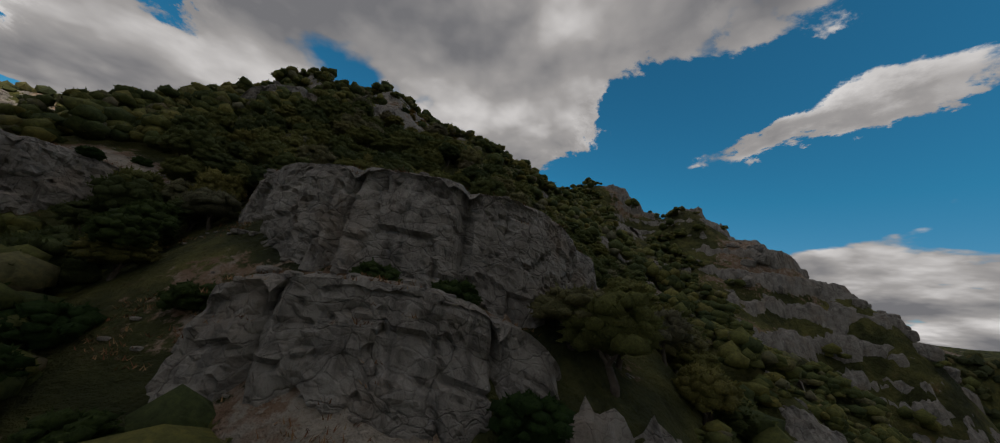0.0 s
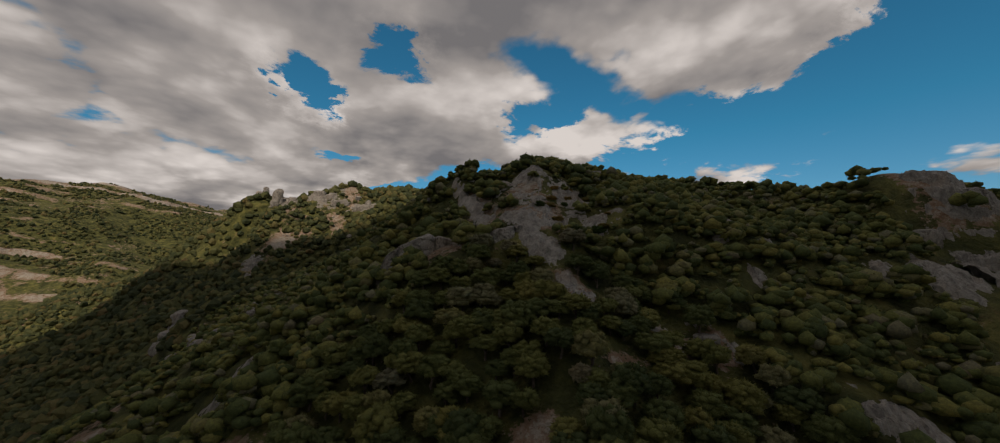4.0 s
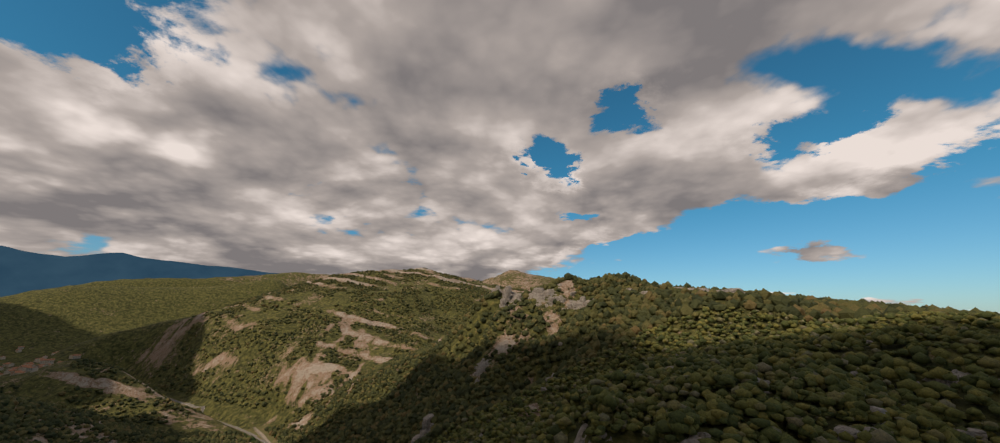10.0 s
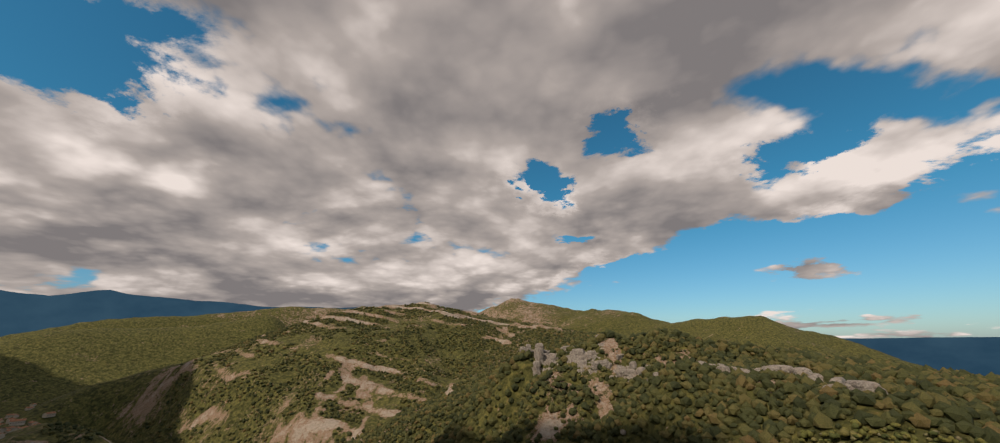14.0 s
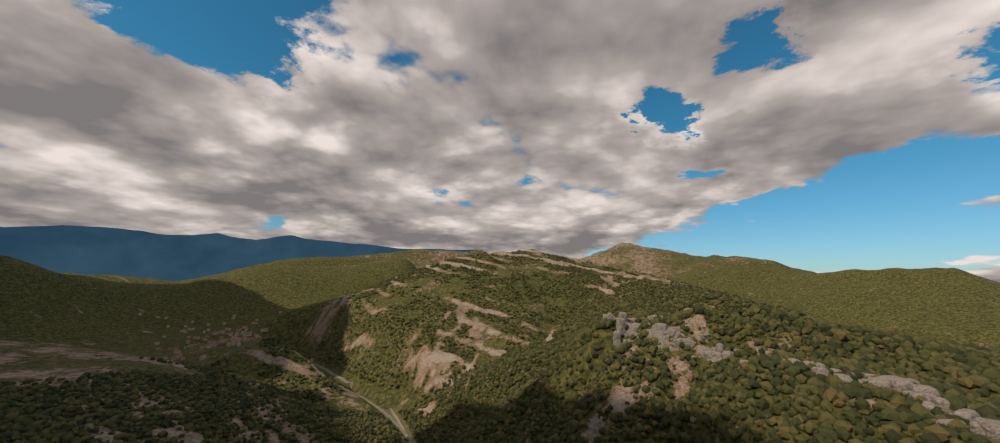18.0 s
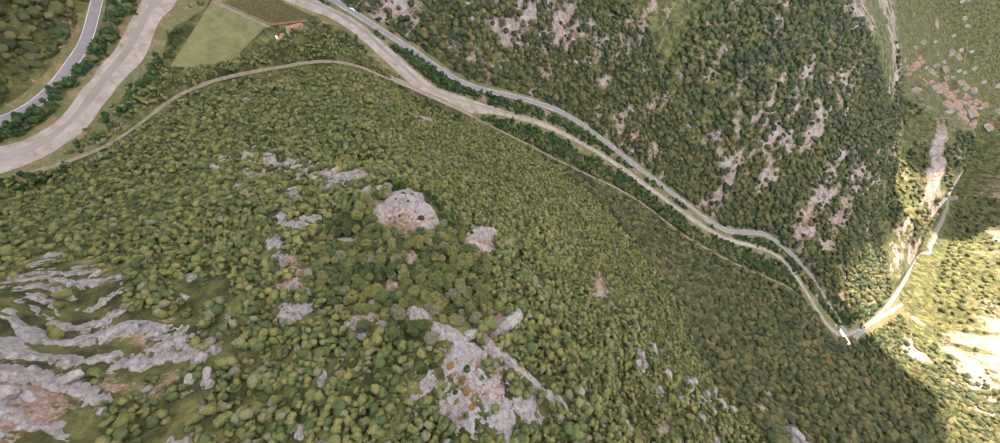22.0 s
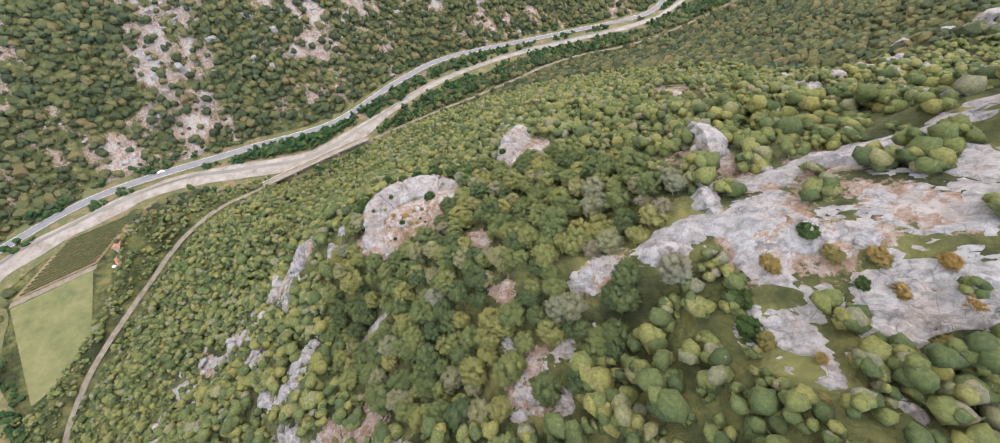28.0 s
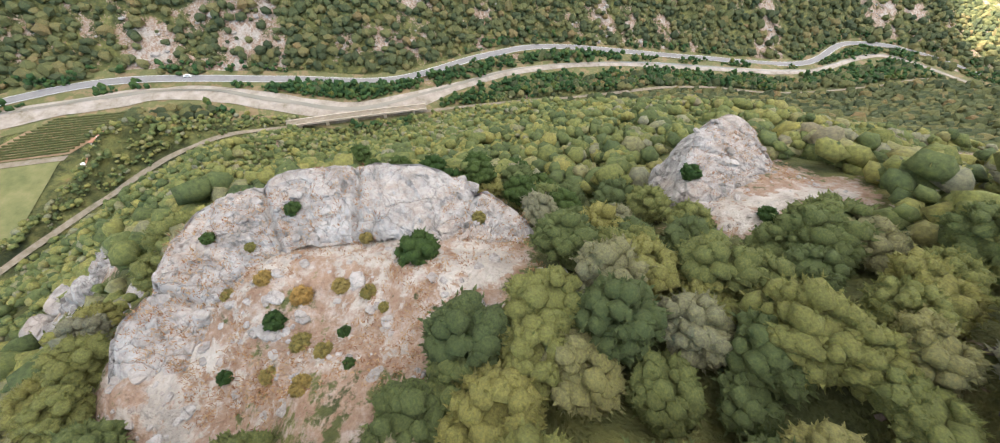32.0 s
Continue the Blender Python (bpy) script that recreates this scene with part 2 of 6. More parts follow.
def value_noise(x, y, size, seed=0, octaves=4, ridged=False):
    """Fractal noise from -1 to 1 with features of that size in metres."""
    total, gain, norm = np.zeros(np.shape(x)), 1.0, 0.0
    for o in range(octaves):
        u, v = x / size * 2**o + 17.3 * o, y / size * 2**o - 9.1 * o
        i, j = np.floor(u), np.floor(v)
        a, b = u - i, v - j
        a, b = a * a * (3 - 2 * a), b * b * (3 - 2 * b)
        n = (lattice(i, j, seed + o) * (1 - a) + lattice(i + 1, j, seed + o) * a) * (1 - b) + (lattice(i, j + 1, seed + o) * (1 - a) + lattice(i + 1, j + 1, seed + o) * a) * b
        n = 2 * n - 1
        total, norm, gain = total + gain * ((1 - 2 * np.abs(n)) if ridged else n), norm + gain, gain * 0.5
    return total / norm


def hump(x, y, cx, cy, top, along, across, turn=0.0, power=1.6):
    """A long hill: its middle, height, half lengths and the turn of its long axis from x, in degrees."""
    c, s = math.cos(radians(turn)), math.sin(radians(turn))
    u, v = ((x - cx) * c + (y - cy) * s) / along, ((y - cy) * c - (x - cx) * s) / across
    return top * np.exp(-((u * u + v * v) ** (power / 2)))


def soft_min(a, b, k):
    u = np.clip(0.5 + 0.5 * (b - a) / k, 0, 1)
    return b * (1 - u) + a * u - k * u * (1 - u)


def soft_max(a, b, k):
    return -soft_min(-a, -b, k)


def west_of_river(x, y):
    """1 on the far bank, 0 on the spur's bank."""
    bank = np.interp(y, [-212, -169, -111, -10, 110, 380, 520, 640, 720, 860, 1300], [-85, -106, -123, -111, -165, -188, -228, -175, -215, -330, -900])
    south = np.interp(x, [-110, -40, 29, 106, 176, 300, 520], [-205, -212, -192, -183, -246, -360, -520])
    return ((x < bank) & (y > -205)) | ((y < south) & (y < -160))


def base_height(x, y):
    d, _ = line_distance(x, y, RIVER)
    west = west_of_river(x, y)
    d = np.maximum(d - 12, 0)
    # the spur's bank: steep near the outcrop, gentler upstream, capped by a crest that falls to the plain in the east
    foot = np.minimum(d, line_distance(x, y, RAIL)[0] + 9)
    slope = 0.92 - 0.34 * step(60, 330, y)
    east = 262 - 0.42 * np.maximum(x - 285 - 100 * step(150, 400, y), 0)
    spur = soft_min(soft_min(foot * slope, 215 + 0.06 * y * step(0, 500, y), 60), east, 60)
    spur = soft_max(spur, 10 + 0 * x, 14) - 8
    spur = np.where(d <= 0, 0, np.maximum(spur, 0) * np.clip(d / 22, 0, 1))
    # the far bank: a rough hillside with gullies, open towards the town
    rise = 0.60 * np.maximum(d - 22, 0) * (1 + 0.18 * value_noise(x, y, 190, 5, 3))
    far = soft_min(rise, 132 + 28 * value_noise(x, y, 500, 8, 3), 90) * (1 - 0.93 * step(430, 900, y + 0.25 * (x + 300)))
    far = np.where(y < -150, soft_min(rise, 190 + 50 * value_noise(x, y, 500, 12, 2), 90), far)
    h = np.where(west, np.maximum(far, 0), spur)
    return h, d, west


def _correction():
    h, _, _ = base_height(SPOTS[:, 0], SPOTS[:, 1])
    return SPOTS[:, 2] - h


SPOT_OFF = _correction()


# crest lines of the hills to the north: x, y, z
SUNLIT_HILL = [(-833, 1227, 95), (-738, 1296, 198), (-613, 1460, 282), (-429, 1643, 386), (-287, 1744, 416), (-158, 1808, 436), (43, 1834, 400), (253, 1737, 342), (385, 1146, 285), (340, 634, 262)]
EAST_PLATEAU = [(215, 340, 246), (258, 441, 262), (320, 443, 254), (336, 360, 244), (514, 469, 216), (737, 515, 190), (1110, 640, 136)]
BROWN_HILL = [(30, 3494, 470), (272, 3520, 560), (451, 3476, 622), (654, 3418, 590), (884, 3351, 530), (1097, 3240, 480)]
GREY_HILL = [(745, 3126, 383), (1037, 3049, 502), (1157, 2977, 480), (1301, 2899, 455), (1498, 2750, 372)]
DARK_HILL = [(1361, 2652, 361), (1605, 2518, 388), (1855, 2346, 393), (1954, 2267, 338), (2097, 2138, 275), (2176, 2060, 204), (2279, 1948, 130)]


def ridge(x, y, line, fall, crown=40.0, seed=5):
    """A hill below its crest line: slopes that fall away on both sides, with gullies."""
    rough = 1 + 0.22 * value_noise(x, y, 260, seed, 4)
    best = np.full(np.shape(x), -999.0)
    for (ax, ay, az), (bx, by, bz) in zip(line[:-1], line[1:]):
        dx, dy = bx - ax, by - ay
        u = np.clip(((x - ax) * dx + (y - ay) * dy) / (dx * dx + dy * dy), 0, 1)
        d = np.hypot(x - ax - u * dx, y - ay - u * dy) * rough
        best = np.maximum(best, az + u * (bz - az) - fall * (np.sqrt(d * d + crown * crown) - crown))
    return best


def bedded(x, y, h, tread=34.0):
    """Hillside with beds of hard rock that crop out as steps; also how far each place is part of a rock step."""
    k = (h + 0.19 * x + 14 * value_noise(x, y, 300, 57, 4) + 5 * value_noise(x, y, 50, 58, 4)) / tread
    fr = k - np.floor(k)
    hard = np.clip(0.30 + 1.7 * value_noise(x, y, 190, 59, 5) + 0.8 * (lattice(np.floor(k), 0 * k, 7) - 0.5), 0, 1)
    rock = hard * step(0.50, 0.58, fr) * step(0.86, 0.76, fr) + 0.75 * np.clip(2.2 * (value_noise(x, y * 0.6, 46, 64, 5, True) - 0.12), 0, 1) * np.clip(0.25 + 1.6 * value_noise(x, y, 260, 65, 3), 0, 1)
    return h + 0.66 * hard * tread * (step(0.54, 0.76, fr) - fr) + 2.2 * value_noise(x, y, 30, 66, 3), np.clip(rock, 0, 1)


def far_hills(x, y):
    """The sunlit hill, the plateau east of the crest and the hills behind."""
    hill = ridge(x, y, SUNLIT_HILL, 0.40, 60, 21)
    east = np.maximum(ridge(x, y, EAST_PLATEAU, 0.22, 120, 27), 0)
    h = np.maximum(hill, 0)
    for line, seed, fall in ((BROWN_HILL, 22, 0.52), (GREY_HILL, 23, 0.50), (DARK_HILL, 24, 0.55)):
        h = np.maximum(h, ridge(x, y, line, fall, 50, seed) + 14 * value_noise(x, y, 150, seed, 4, True))
    h = np.maximum(h, bedded(x, y, h)[0] * step(0, 60, h)) * step(560, 860, y + 0.3 * np.abs(x + 100) - 120 * step(100, 300, x))
    return np.maximum(h, east * step(250, 330, x))


# heights of the ranges round the valley of the town by bearing, in degrees from +y
BEARING = [-150, -100, -66, -61.5, -57, -52.5, -50, -46, -42, -34, -28, -19.5, -13]
BLUE_RANGE = [500, 540, 568, 621, 624, 601, 651, 613, 678, 632, 613, 611, 640]
GREEN_RANGE = [250, 250, 262, 268, 255, 228, 270, 350, 405, 465, 510, 550, 560]
DARK_RANGE = [330, 330, 343, 270, 228, 225, 260, 318, 342, 359, 415, 430, 430]


def mountains(x, y, skyline=False):
    r, az = np.hypot(x - 100, y - 40), np.degrees(np.arctan2(x - 100, y - 40))
    wave = value_noise(az, r / 60, 9, 31, 4)
    west = step(-6, -16, az) * step(-150, -90, az)
    near = west * hump(r, 0 * r, 2750, 0, 1, 330, 1) * np.interp(az, BEARING, DARK_RANGE) * (1 + 0.06 * value_noise(az, r / 200, 5, 33, 4)) * step(-20, -27, az)
    mid = west * hump(r, 0 * r, 3350, 0, 1, 330, 1) * np.interp(az, BEARING, GREEN_RANGE) * (1 + 0.07 * value_noise(az, r / 200, 5, 35, 4))
    back = west * hump(r, 0 * r, 4350, 0, 1, 420, 1) * (np.interp(az, BEARING, BLUE_RANGE) + 30) * (1 + 0.035 * value_noise(az, r / 60, 4, 31, 4))
    # low eastern rim that stands in for the far horizon
    rim = step(24, 34, az) * step(200, 150, az) * hump(r, 0 * r, 4450, 0, 292, 420, 1) * (1 + 0.07 * wave)
    south = step(115, 150, np.abs(az)) * hump(r, 0 * r, 2300, 0, 330, 700, 1) * (1 + 0.3 * wave)
    return np.maximum(np.maximum(near, mid), south) if not skyline else np.maximum(back, rim)


def height(x, y, fine=True):
    x, y = np.asarray(x, float), np.asarray(y, float)
    h, d, west = base_height(x, y)
    wsum, off = np.full(np.shape(x), 1 / 70.0**3), np.zeros(np.shape(x))
    for (sx, sy, _), c in zip(SPOTS, SPOT_OFF):
        w = 1 / (np.hypot(x - sx, y - sy) ** 3 + 60)
        wsum, off = wsum + w, off + w * c
    h = h + np.where(west, 0, off / wsum) * np.clip(d / 60, 0, 1)
    r = np.hypot(x - 100, y - 40)
    # beyond the spur the land gives way to the far hills and the plain
    keep = 1 - step(620, 950, y + 0.12 * np.abs(x)) * (1 - 0.0 * x)
    keep = np.where(west, 1 - step(800, 1500, y - 0.15 * x), keep)
    h = h * keep * (1 - step(1500, 2400, r)) * (1 - 0.9 * step(900, 1500, x))
    dr, _ = line_distance(x, y, ROAD)
    h = soft_max(h, far_hills(x, y) * np.clip(d / 70, 0, 1) * (0.1 + 0.9 * step(0, 150, dr)), 16)
    h = np.maximum(h, mountains(x, y))
    if fine:
        bump = np.clip(d / 50, 0, 1)
        h = h + bump * (3.0 * value_noise(x, y, 60, 41, 4) * np.clip((np.hypot(x - 70, y - 34) - 22) / 25, 0, 1) + 9 * step(300, 1200, r) * value_noise(x, y, 200, 43, 5, True))
    field = step(1.25, 0.9, np.hypot(((x + 55) * 0.97 - (y + 166) * 0.24) / 74, ((y + 166) * 0.97 + (x + 55) * 0.24) / 30))
    h = h + (3.0 - h) * field
    h = np.where(dr < 5.5, 1.2, np.where(dr < 16, 1.2 + (h - 1.2) * step(5.5, 16, dr), h)) * np.where(r < 1100, 1, 0) + h * np.where(r < 1100, 0, 1)
    return h

# ---- what grows where ----
# bare rock and scree: x, y, half lengths, turn of the long axis
BARE = [(75, 25, 8, 15, 0), (123, 67, 9, 12, -15), (117, 77, 5, 16, -20), (176, -36, 9, 28, 12), (57, -57, 12, 5, 40), (63, -18, 5, 20, 12), (67, 59, 6, 7, 0), (60, 24, 3, 9, -20), (107, 33, 4, 3, 0), (93, 35, 4, 3, 0), (122, 28, 5, 4, 0),
        (113, 46, 2.5, 5, 0), (103, 71, 6, 6, 0), (120, 30, 2, 5, 10), (203, 6, 11, 11, 0), (140, 545, 8, 34, 0), (262, 290, 7, 60, 10)]
SCREE = [(-205, 20, 46, 16, 10), (-250, 30, 30, 40, 0), (-215, -105, 40, 26, -20), (-260, 260, 50, 14, 0), (-330, 420, 60, 30, 20), (-300, 520, 40, 18, 0), (60, -270, 46, 13, 80), (150, -330, 30, 50, 0),
         (-420, 600, 60, 24, 10), (-160, 640, 60, 10, 80), (-300, 770, 34, 75, 30), (-235, 850, 26, 50, 20)]


def patch(x, y, shapes, wobble):
    best = np.full(np.shape(x), -9.0)
    for cx, cy, rx, ry, turn in shapes:
        c, s = math.cos(radians(turn)), math.sin(radians(turn))
        u, v = ((x - cx) * c + (y - cy) * s) / rx, ((y - cy) * c - (x - cx) * s) / ry
        best = np.maximum(best, 1 - np.hypot(u, v))
    return np.clip(best * 2.2 + 0.35 + wobble, 0, 1)


def bareness(x, y, z):
    """How far rock and soil show through: 0 under closed scrub, 1 on open rock."""
    d, _ = line_distance(x, y, RIVER)
    west = west_of_river(x, y)
    n = value_noise(x, y, 22, 51, 4)
    b = 0.52 * patch(x, y, BARE, 1.3 * n + 0.6 * value_noise(x, y, 6, 52, 3))
    speck = value_noise(x, y, 9, 54, 3)
    b = np.maximum(b, 0.54 * np.clip(patch(x, y, SCREE, 0) * (0.45 + 1.6 * n + 0.9 * speck), 0, 1))
    gully = value_noise(x * 0.6 + y * 0.25, y * 1.3, 60, 53, 4)
    b = np.maximum(b, np.where(west & (y < 900), np.clip(0.16 + 1.1 * gully + 0.6 * speck, 0, 0.52), np.clip(2.4 * (value_noise(x, y, 34, 55, 4) - 0.40), 0, 0.42)))
    # the northern hill: beds of limestone that crop out along the slope
    hill = step(700, 860, y) * step(-1100, -700, x) * step(900, 500, x) * step(2300, 1950, y) * step(25, 60, z)
    b = np.maximum(b * (1 - hill), hill * np.clip(0.30 * (value_noise(x, y, 60, 60, 5) + 0.25), 0, 0.3))
    b = np.maximum(b, step(2700, 2950, y) * step(1500, 900, x) * step(150, 300, z) * np.clip(0.36 + 0.5 * value_noise(x, y, 300, 67, 4), 0, 0.44))
    crest = step(330, 390, y) * step(640, 560, y) * step(80, 130, x) * step(330, 280, x) * step(150, 190, z)
    b = np.maximum(b, crest * np.clip(1.5 * (value_noise(x * 1.4, y * 0.6, 26, 61, 4) - 0.12), 0, 0.6))
    return b * np.clip((d - 6) / 8, 0, 1)


# ---- large surfaces ----
def ramp_node(nt, fac, stops):
    r = nt.nodes.new("ShaderNodeValToRGB")
    els = r.color_ramp.elements
    while len(els) < len(stops):
        els.new(0.5)
    for e, (p, c) in zip(els, stops):
        e.position, e.color = p, (*c, 1)
    nt.links.new(fac, r.inputs[0])
    return r.outputs[0]


def noise_node(nt, scale, detail=6, rough=0.6, dist=0.0, vec=None, kind="noise"):
    n = nt.nodes.new("ShaderNodeTexNoise" if kind == "noise" else "ShaderNodeTexVoronoi")
    n.inputs["Scale"].default_value = scale
    if kind == "noise":
        n.inputs["Detail"].default_value, n.inputs["Roughness"].default_value, n.inputs["Distortion"].default_value = detail, rough, dist
    else:
        n.feature = kind
    if vec is None:
        vec = nt.nodes.new("ShaderNodeTexCoord").outputs["Object"]
    nt.links.new(vec, n.inputs["Vector"])
    return n.outputs["Fac"] if kind == "noise" else n.outputs["Distance"]


def mix_node(nt, fac, a, b, blend="MIX"):
    m = nt.nodes.new("ShaderNodeMix")
    m.data_type, m.blend_type = "RGBA", blend
    for socket, v in ((m.inputs["Factor"], fac), (m.inputs["A"], a), (m.inputs["B"], b)):
        if isinstance(v, (int, float)):
            socket.default_value = v
        elif isinstance(v, tuple):
            socket.default_value = (*v, 1)
        else:
            nt.links.new(v, socket)
    return m.outputs["Result"]


def calc(nt, op, a, b=0.0, clamp=False):
    n = nt.nodes.new("ShaderNodeMath")
    n.operation, n.use_clamp = op, clamp
    for i, v in enumerate((a, b)):
        if isinstance(v, (int, float)):
            n.inputs[i].default_value = v
        else:
            nt.links.new(v, n.inputs[i])
    return n.outputs[0]


def relief(nt, bsdf, h, dist, strength=1.0):
    b = nt.nodes.new("ShaderNodeBump")
    b.inputs["Distance"].default_value, b.inputs["Strength"].default_value = dist, strength
    nt.links.new(h, b.inputs["Height"])
    nt.links.new(b.outputs[0], bsdf.inputs["Normal"])


def attribute(nt, name):
    a = nt.nodes.new("ShaderNodeAttribute")
    a.attribute_name = name
    return a.outputs["Fac"]


def make_ground():
    m, nt, b = material("scrub_ground", 0.95)
    clump = noise_node(nt, 0.16, 7, 0.68, 0.4)
    mid = noise_node(nt, 0.035, 9, 0.72, 0.5)
    fine = noise_node(nt, 1.1, 6, 0.7)
    green = ramp_node(nt, clump, [(0.30, (0.035, 0.045, 0.017)), (0.48, (0.082, 0.090, 0.031)), (0.60, (0.13, 0.130, 0.044)), (0.75, (0.20, 0.135, 0.066))])
    soil = ramp_node(nt, noise_node(nt, 0.7, 8, 0.7), [(0.25, (0.14, 0.075, 0.042)), (0.48, (0.24, 0.165, 0.115)), (0.62, (0.33, 0.28, 0.235)), (0.78, (0.42, 0.39, 0.355))])
    stone = ramp_node(nt, noise_node(nt, 0.35, 10, 0.72, 0.3), [(0.28, (0.16, 0.145, 0.125)), (0.5, (0.33, 0.295, 0.25)), (0.75, (0.46, 0.43, 0.385))])
    bare = attribute(nt, "bare")
    edge = calc(nt, "ADD", bare, calc(nt, "MULTIPLY", calc(nt, "SUBTRACT", fine, 0.5), 0.9), True)
    edge = calc(nt, "ADD", edge, calc(nt, "MULTIPLY", calc(nt, "SUBTRACT", clump, 0.5), 1.2), True)
    edge = calc(nt, "ADD", edge, calc(nt, "MULTIPLY", calc(nt, "SUBTRACT", mid, 0.52), 1.7), True)
    rubble = calc(nt, "ADD", calc(nt, "MULTIPLY", calc(nt, "SUBTRACT", noise_node(nt, 0.05, 8, 0.72, 0.5), 0.5), 2.6), calc(nt, "MULTIPLY", calc(nt, "SUBTRACT", noise_node(nt, 0.22, 5, 0.7), 0.5), 1.8))
    edge = calc(nt, "MAXIMUM", edge, calc(nt, "ADD", calc(nt, "MULTIPLY", attribute(nt, "hill"), 0.70), calc(nt, "MULTIPLY", rubble, calc(nt, "MULTIPLY", attribute(nt, "hill"), 0.8, True)), True))
    soily = ramp_node(nt, edge, [(0.27, (0, 0, 0)), (0.36, (1, 1, 1))])
    rocky = ramp_node(nt, edge, [(0.52, (0, 0, 0)), (0.60, (1, 1, 1))])
    tuft = ramp_node(nt, noise_node(nt, 0.085, 6, 0.7, 0.3), [(0.40, (0.42, 0.46, 0.42)), (0.58, (1.25, 1.2, 1.1))])
    col = mix_node(nt, rocky, mix_node(nt, soily, mix_node(nt, 1.0, green, tuft, "MULTIPLY"), soil), stone)
    nt.links.new(col, b.inputs["Base Color"])
    relief(nt, b, calc(nt, "ADD", calc(nt, "MULTIPLY", clump, 3.0), calc(nt, "MULTIPLY", fine, 0.7)), 1.0, 0.9)
    return m


ground_mat = make_ground()


def sheet_axis(spans):
    """Grid lines, closer together where the camera comes near: spans of start, end and gap at both ends."""
    out = []
    for a, b, g0, g1 in spans:
        n = max(2, int((b - a) / (0.5 * (g0 + g1))))
        u = np.linspace(0, 1, n, endpoint=False)
        out.append(a + (b - a) * (g0 * u + 0.5 * (g1 - g0) * u * u) / (0.5 * (g0 + g1)))
    return np.concatenate(out + [[spans[-1][1]]])


gx, gy = np.meshgrid(sheet_axis([(-4800, -900, 140, 24), (-900, -150, 10, 6), (-150, 0, 6, 2.2), (0, 240, 2.2, 2.2), (240, 520, 2.6, 8), (520, 1400, 9, 28), (1400, 4900, 30, 130)]),
                     sheet_axis([(-4800, -600, 180, 22), (-600, -120, 16, 4), (-120, 140, 2.3, 2.3), (140, 700, 2.6, 6), (700, 1850, 7.5, 8.5), (1850, 3500, 16, 28), (3500, 4900, 60, 120)]), indexing="ij")
gz = height(gx, gy)
gi = np.arange(gx.size).reshape(gx.shape)
gf = np.stack([gi[:-1, :-1], gi[1:, :-1], gi[1:, 1:], gi[:-1, 1:]], -1).reshape(-1, 4)
ground = tagged(mesh_object("ground", np.stack([gx, gy, gz], -1).reshape(-1, 3), gf, ground_mat), "limestone hills, gorge and plain under low oak scrub", "ground", kind="structure")
ground.data.attributes.new("bare", "FLOAT", "POINT").data.foreach_set("value", bareness(gx, gy, gz).astype(np.float32).ravel())


def hill_rock(x, y, z):
    """Where the beds of the northern hill crop out."""
    on = step(700, 900, y) * step(-1100, -800, x) * step(800, 450, x) * step(2300, 1950, y) * step(20, 60, z)
    raw = np.maximum(ridge(x, y, SUNLIT_HILL, 0.40, 60, 21), 0)
    crown = 0.8 * step(330, 400, z) * np.clip(0.3 + 1.6 * value_noise(x * 1.0, y * 0.5, 90, 63, 4), 0, 1)
    return on * step(30, 80, raw) * np.maximum(bedded(x, y, raw)[1], crown)


ground.data.attributes.new("hill", "FLOAT", "POINT").data.foreach_set("value", hill_rock(gx, gy, gz).astype(np.float32).ravel())


def smooth_line(line, gap=4.0):
    """A polyline rounded off (Catmull-Rom) and cut into even steps."""
    pts = np.vstack([2 * line[0] - line[1], line, 2 * line[-1] - line[-2]])
    out = []
    for i in range(1, len(pts) - 2):
        p0, p1, p2, p3 = pts[i - 1:i + 3]
        n = max(2, int(np.hypot(*(p2 - p1)) / gap))
        for k in range(n):
            u = k / n
            out.append(0.5 * ((2 * p1) + (p2 - p0) * u + (2 * p0 - 5 * p1 + 4 * p2 - p3) * u * u + (3 * p1 - p0 - 3 * p2 + p3) * u**3))
    return np.array(out + [pts[-2]])


def ribbon(name, line, half, lift, mat, shift=0.0, ragged=0.0, flat=None, seed=3, narrow=1.0):
    """A strip of ground along a line, with edges that may be uneven."""
    p = smooth_line(line)
    d = np.gradient(p, axis=0)
    d /= np.linalg.norm(d, axis=1, keepdims=True)
    side = np.stack([d[:, 1], -d[:, 0]], 1)
    run = np.arange(len(p)) * 4.0
    verts, cols = [], 5
    size = np.interp(p[:, 1], [-150, 20, 70, 700], [1.0, 1.0, narrow, narrow])
    for k in range(cols):
        f = -1 + 2 * k / (cols - 1)
        w = half * size * (1 + ragged * value_noise(run, np.full(len(p), 50.0 * (f > 0)), 30, seed, 3))
        q = p + side * (shift + f * w)[:, None]
        z = np.full(len(p), flat) if flat is not None else height(q[:, 0], q[:, 1]) + lift
        verts.append(np.column_stack([q, z]))
    v = np.stack(verts, 1).reshape(-1, 3)
    i = np.arange(len(p) * cols).reshape(len(p), cols)
    f = np.stack([i[:-1, :-1], i[:-1, 1:], i[1:, 1:], i[1:, :-1]], -1).reshape(-1, 4)
    return mesh_object(name, v, f, mat)


def make_gravel(name, stops, scale=0.5):
    m, nt, b = material(name, 0.95)
    n = noise_node(nt, scale, 10, 0.7, 0.2)
    nt.links.new(ramp_node(nt, n, stops), b.inputs["Base Color"])
    relief(nt, b, noise_node(nt, scale * 6, 6, 0.7), 0.25, 0.7)
    return m


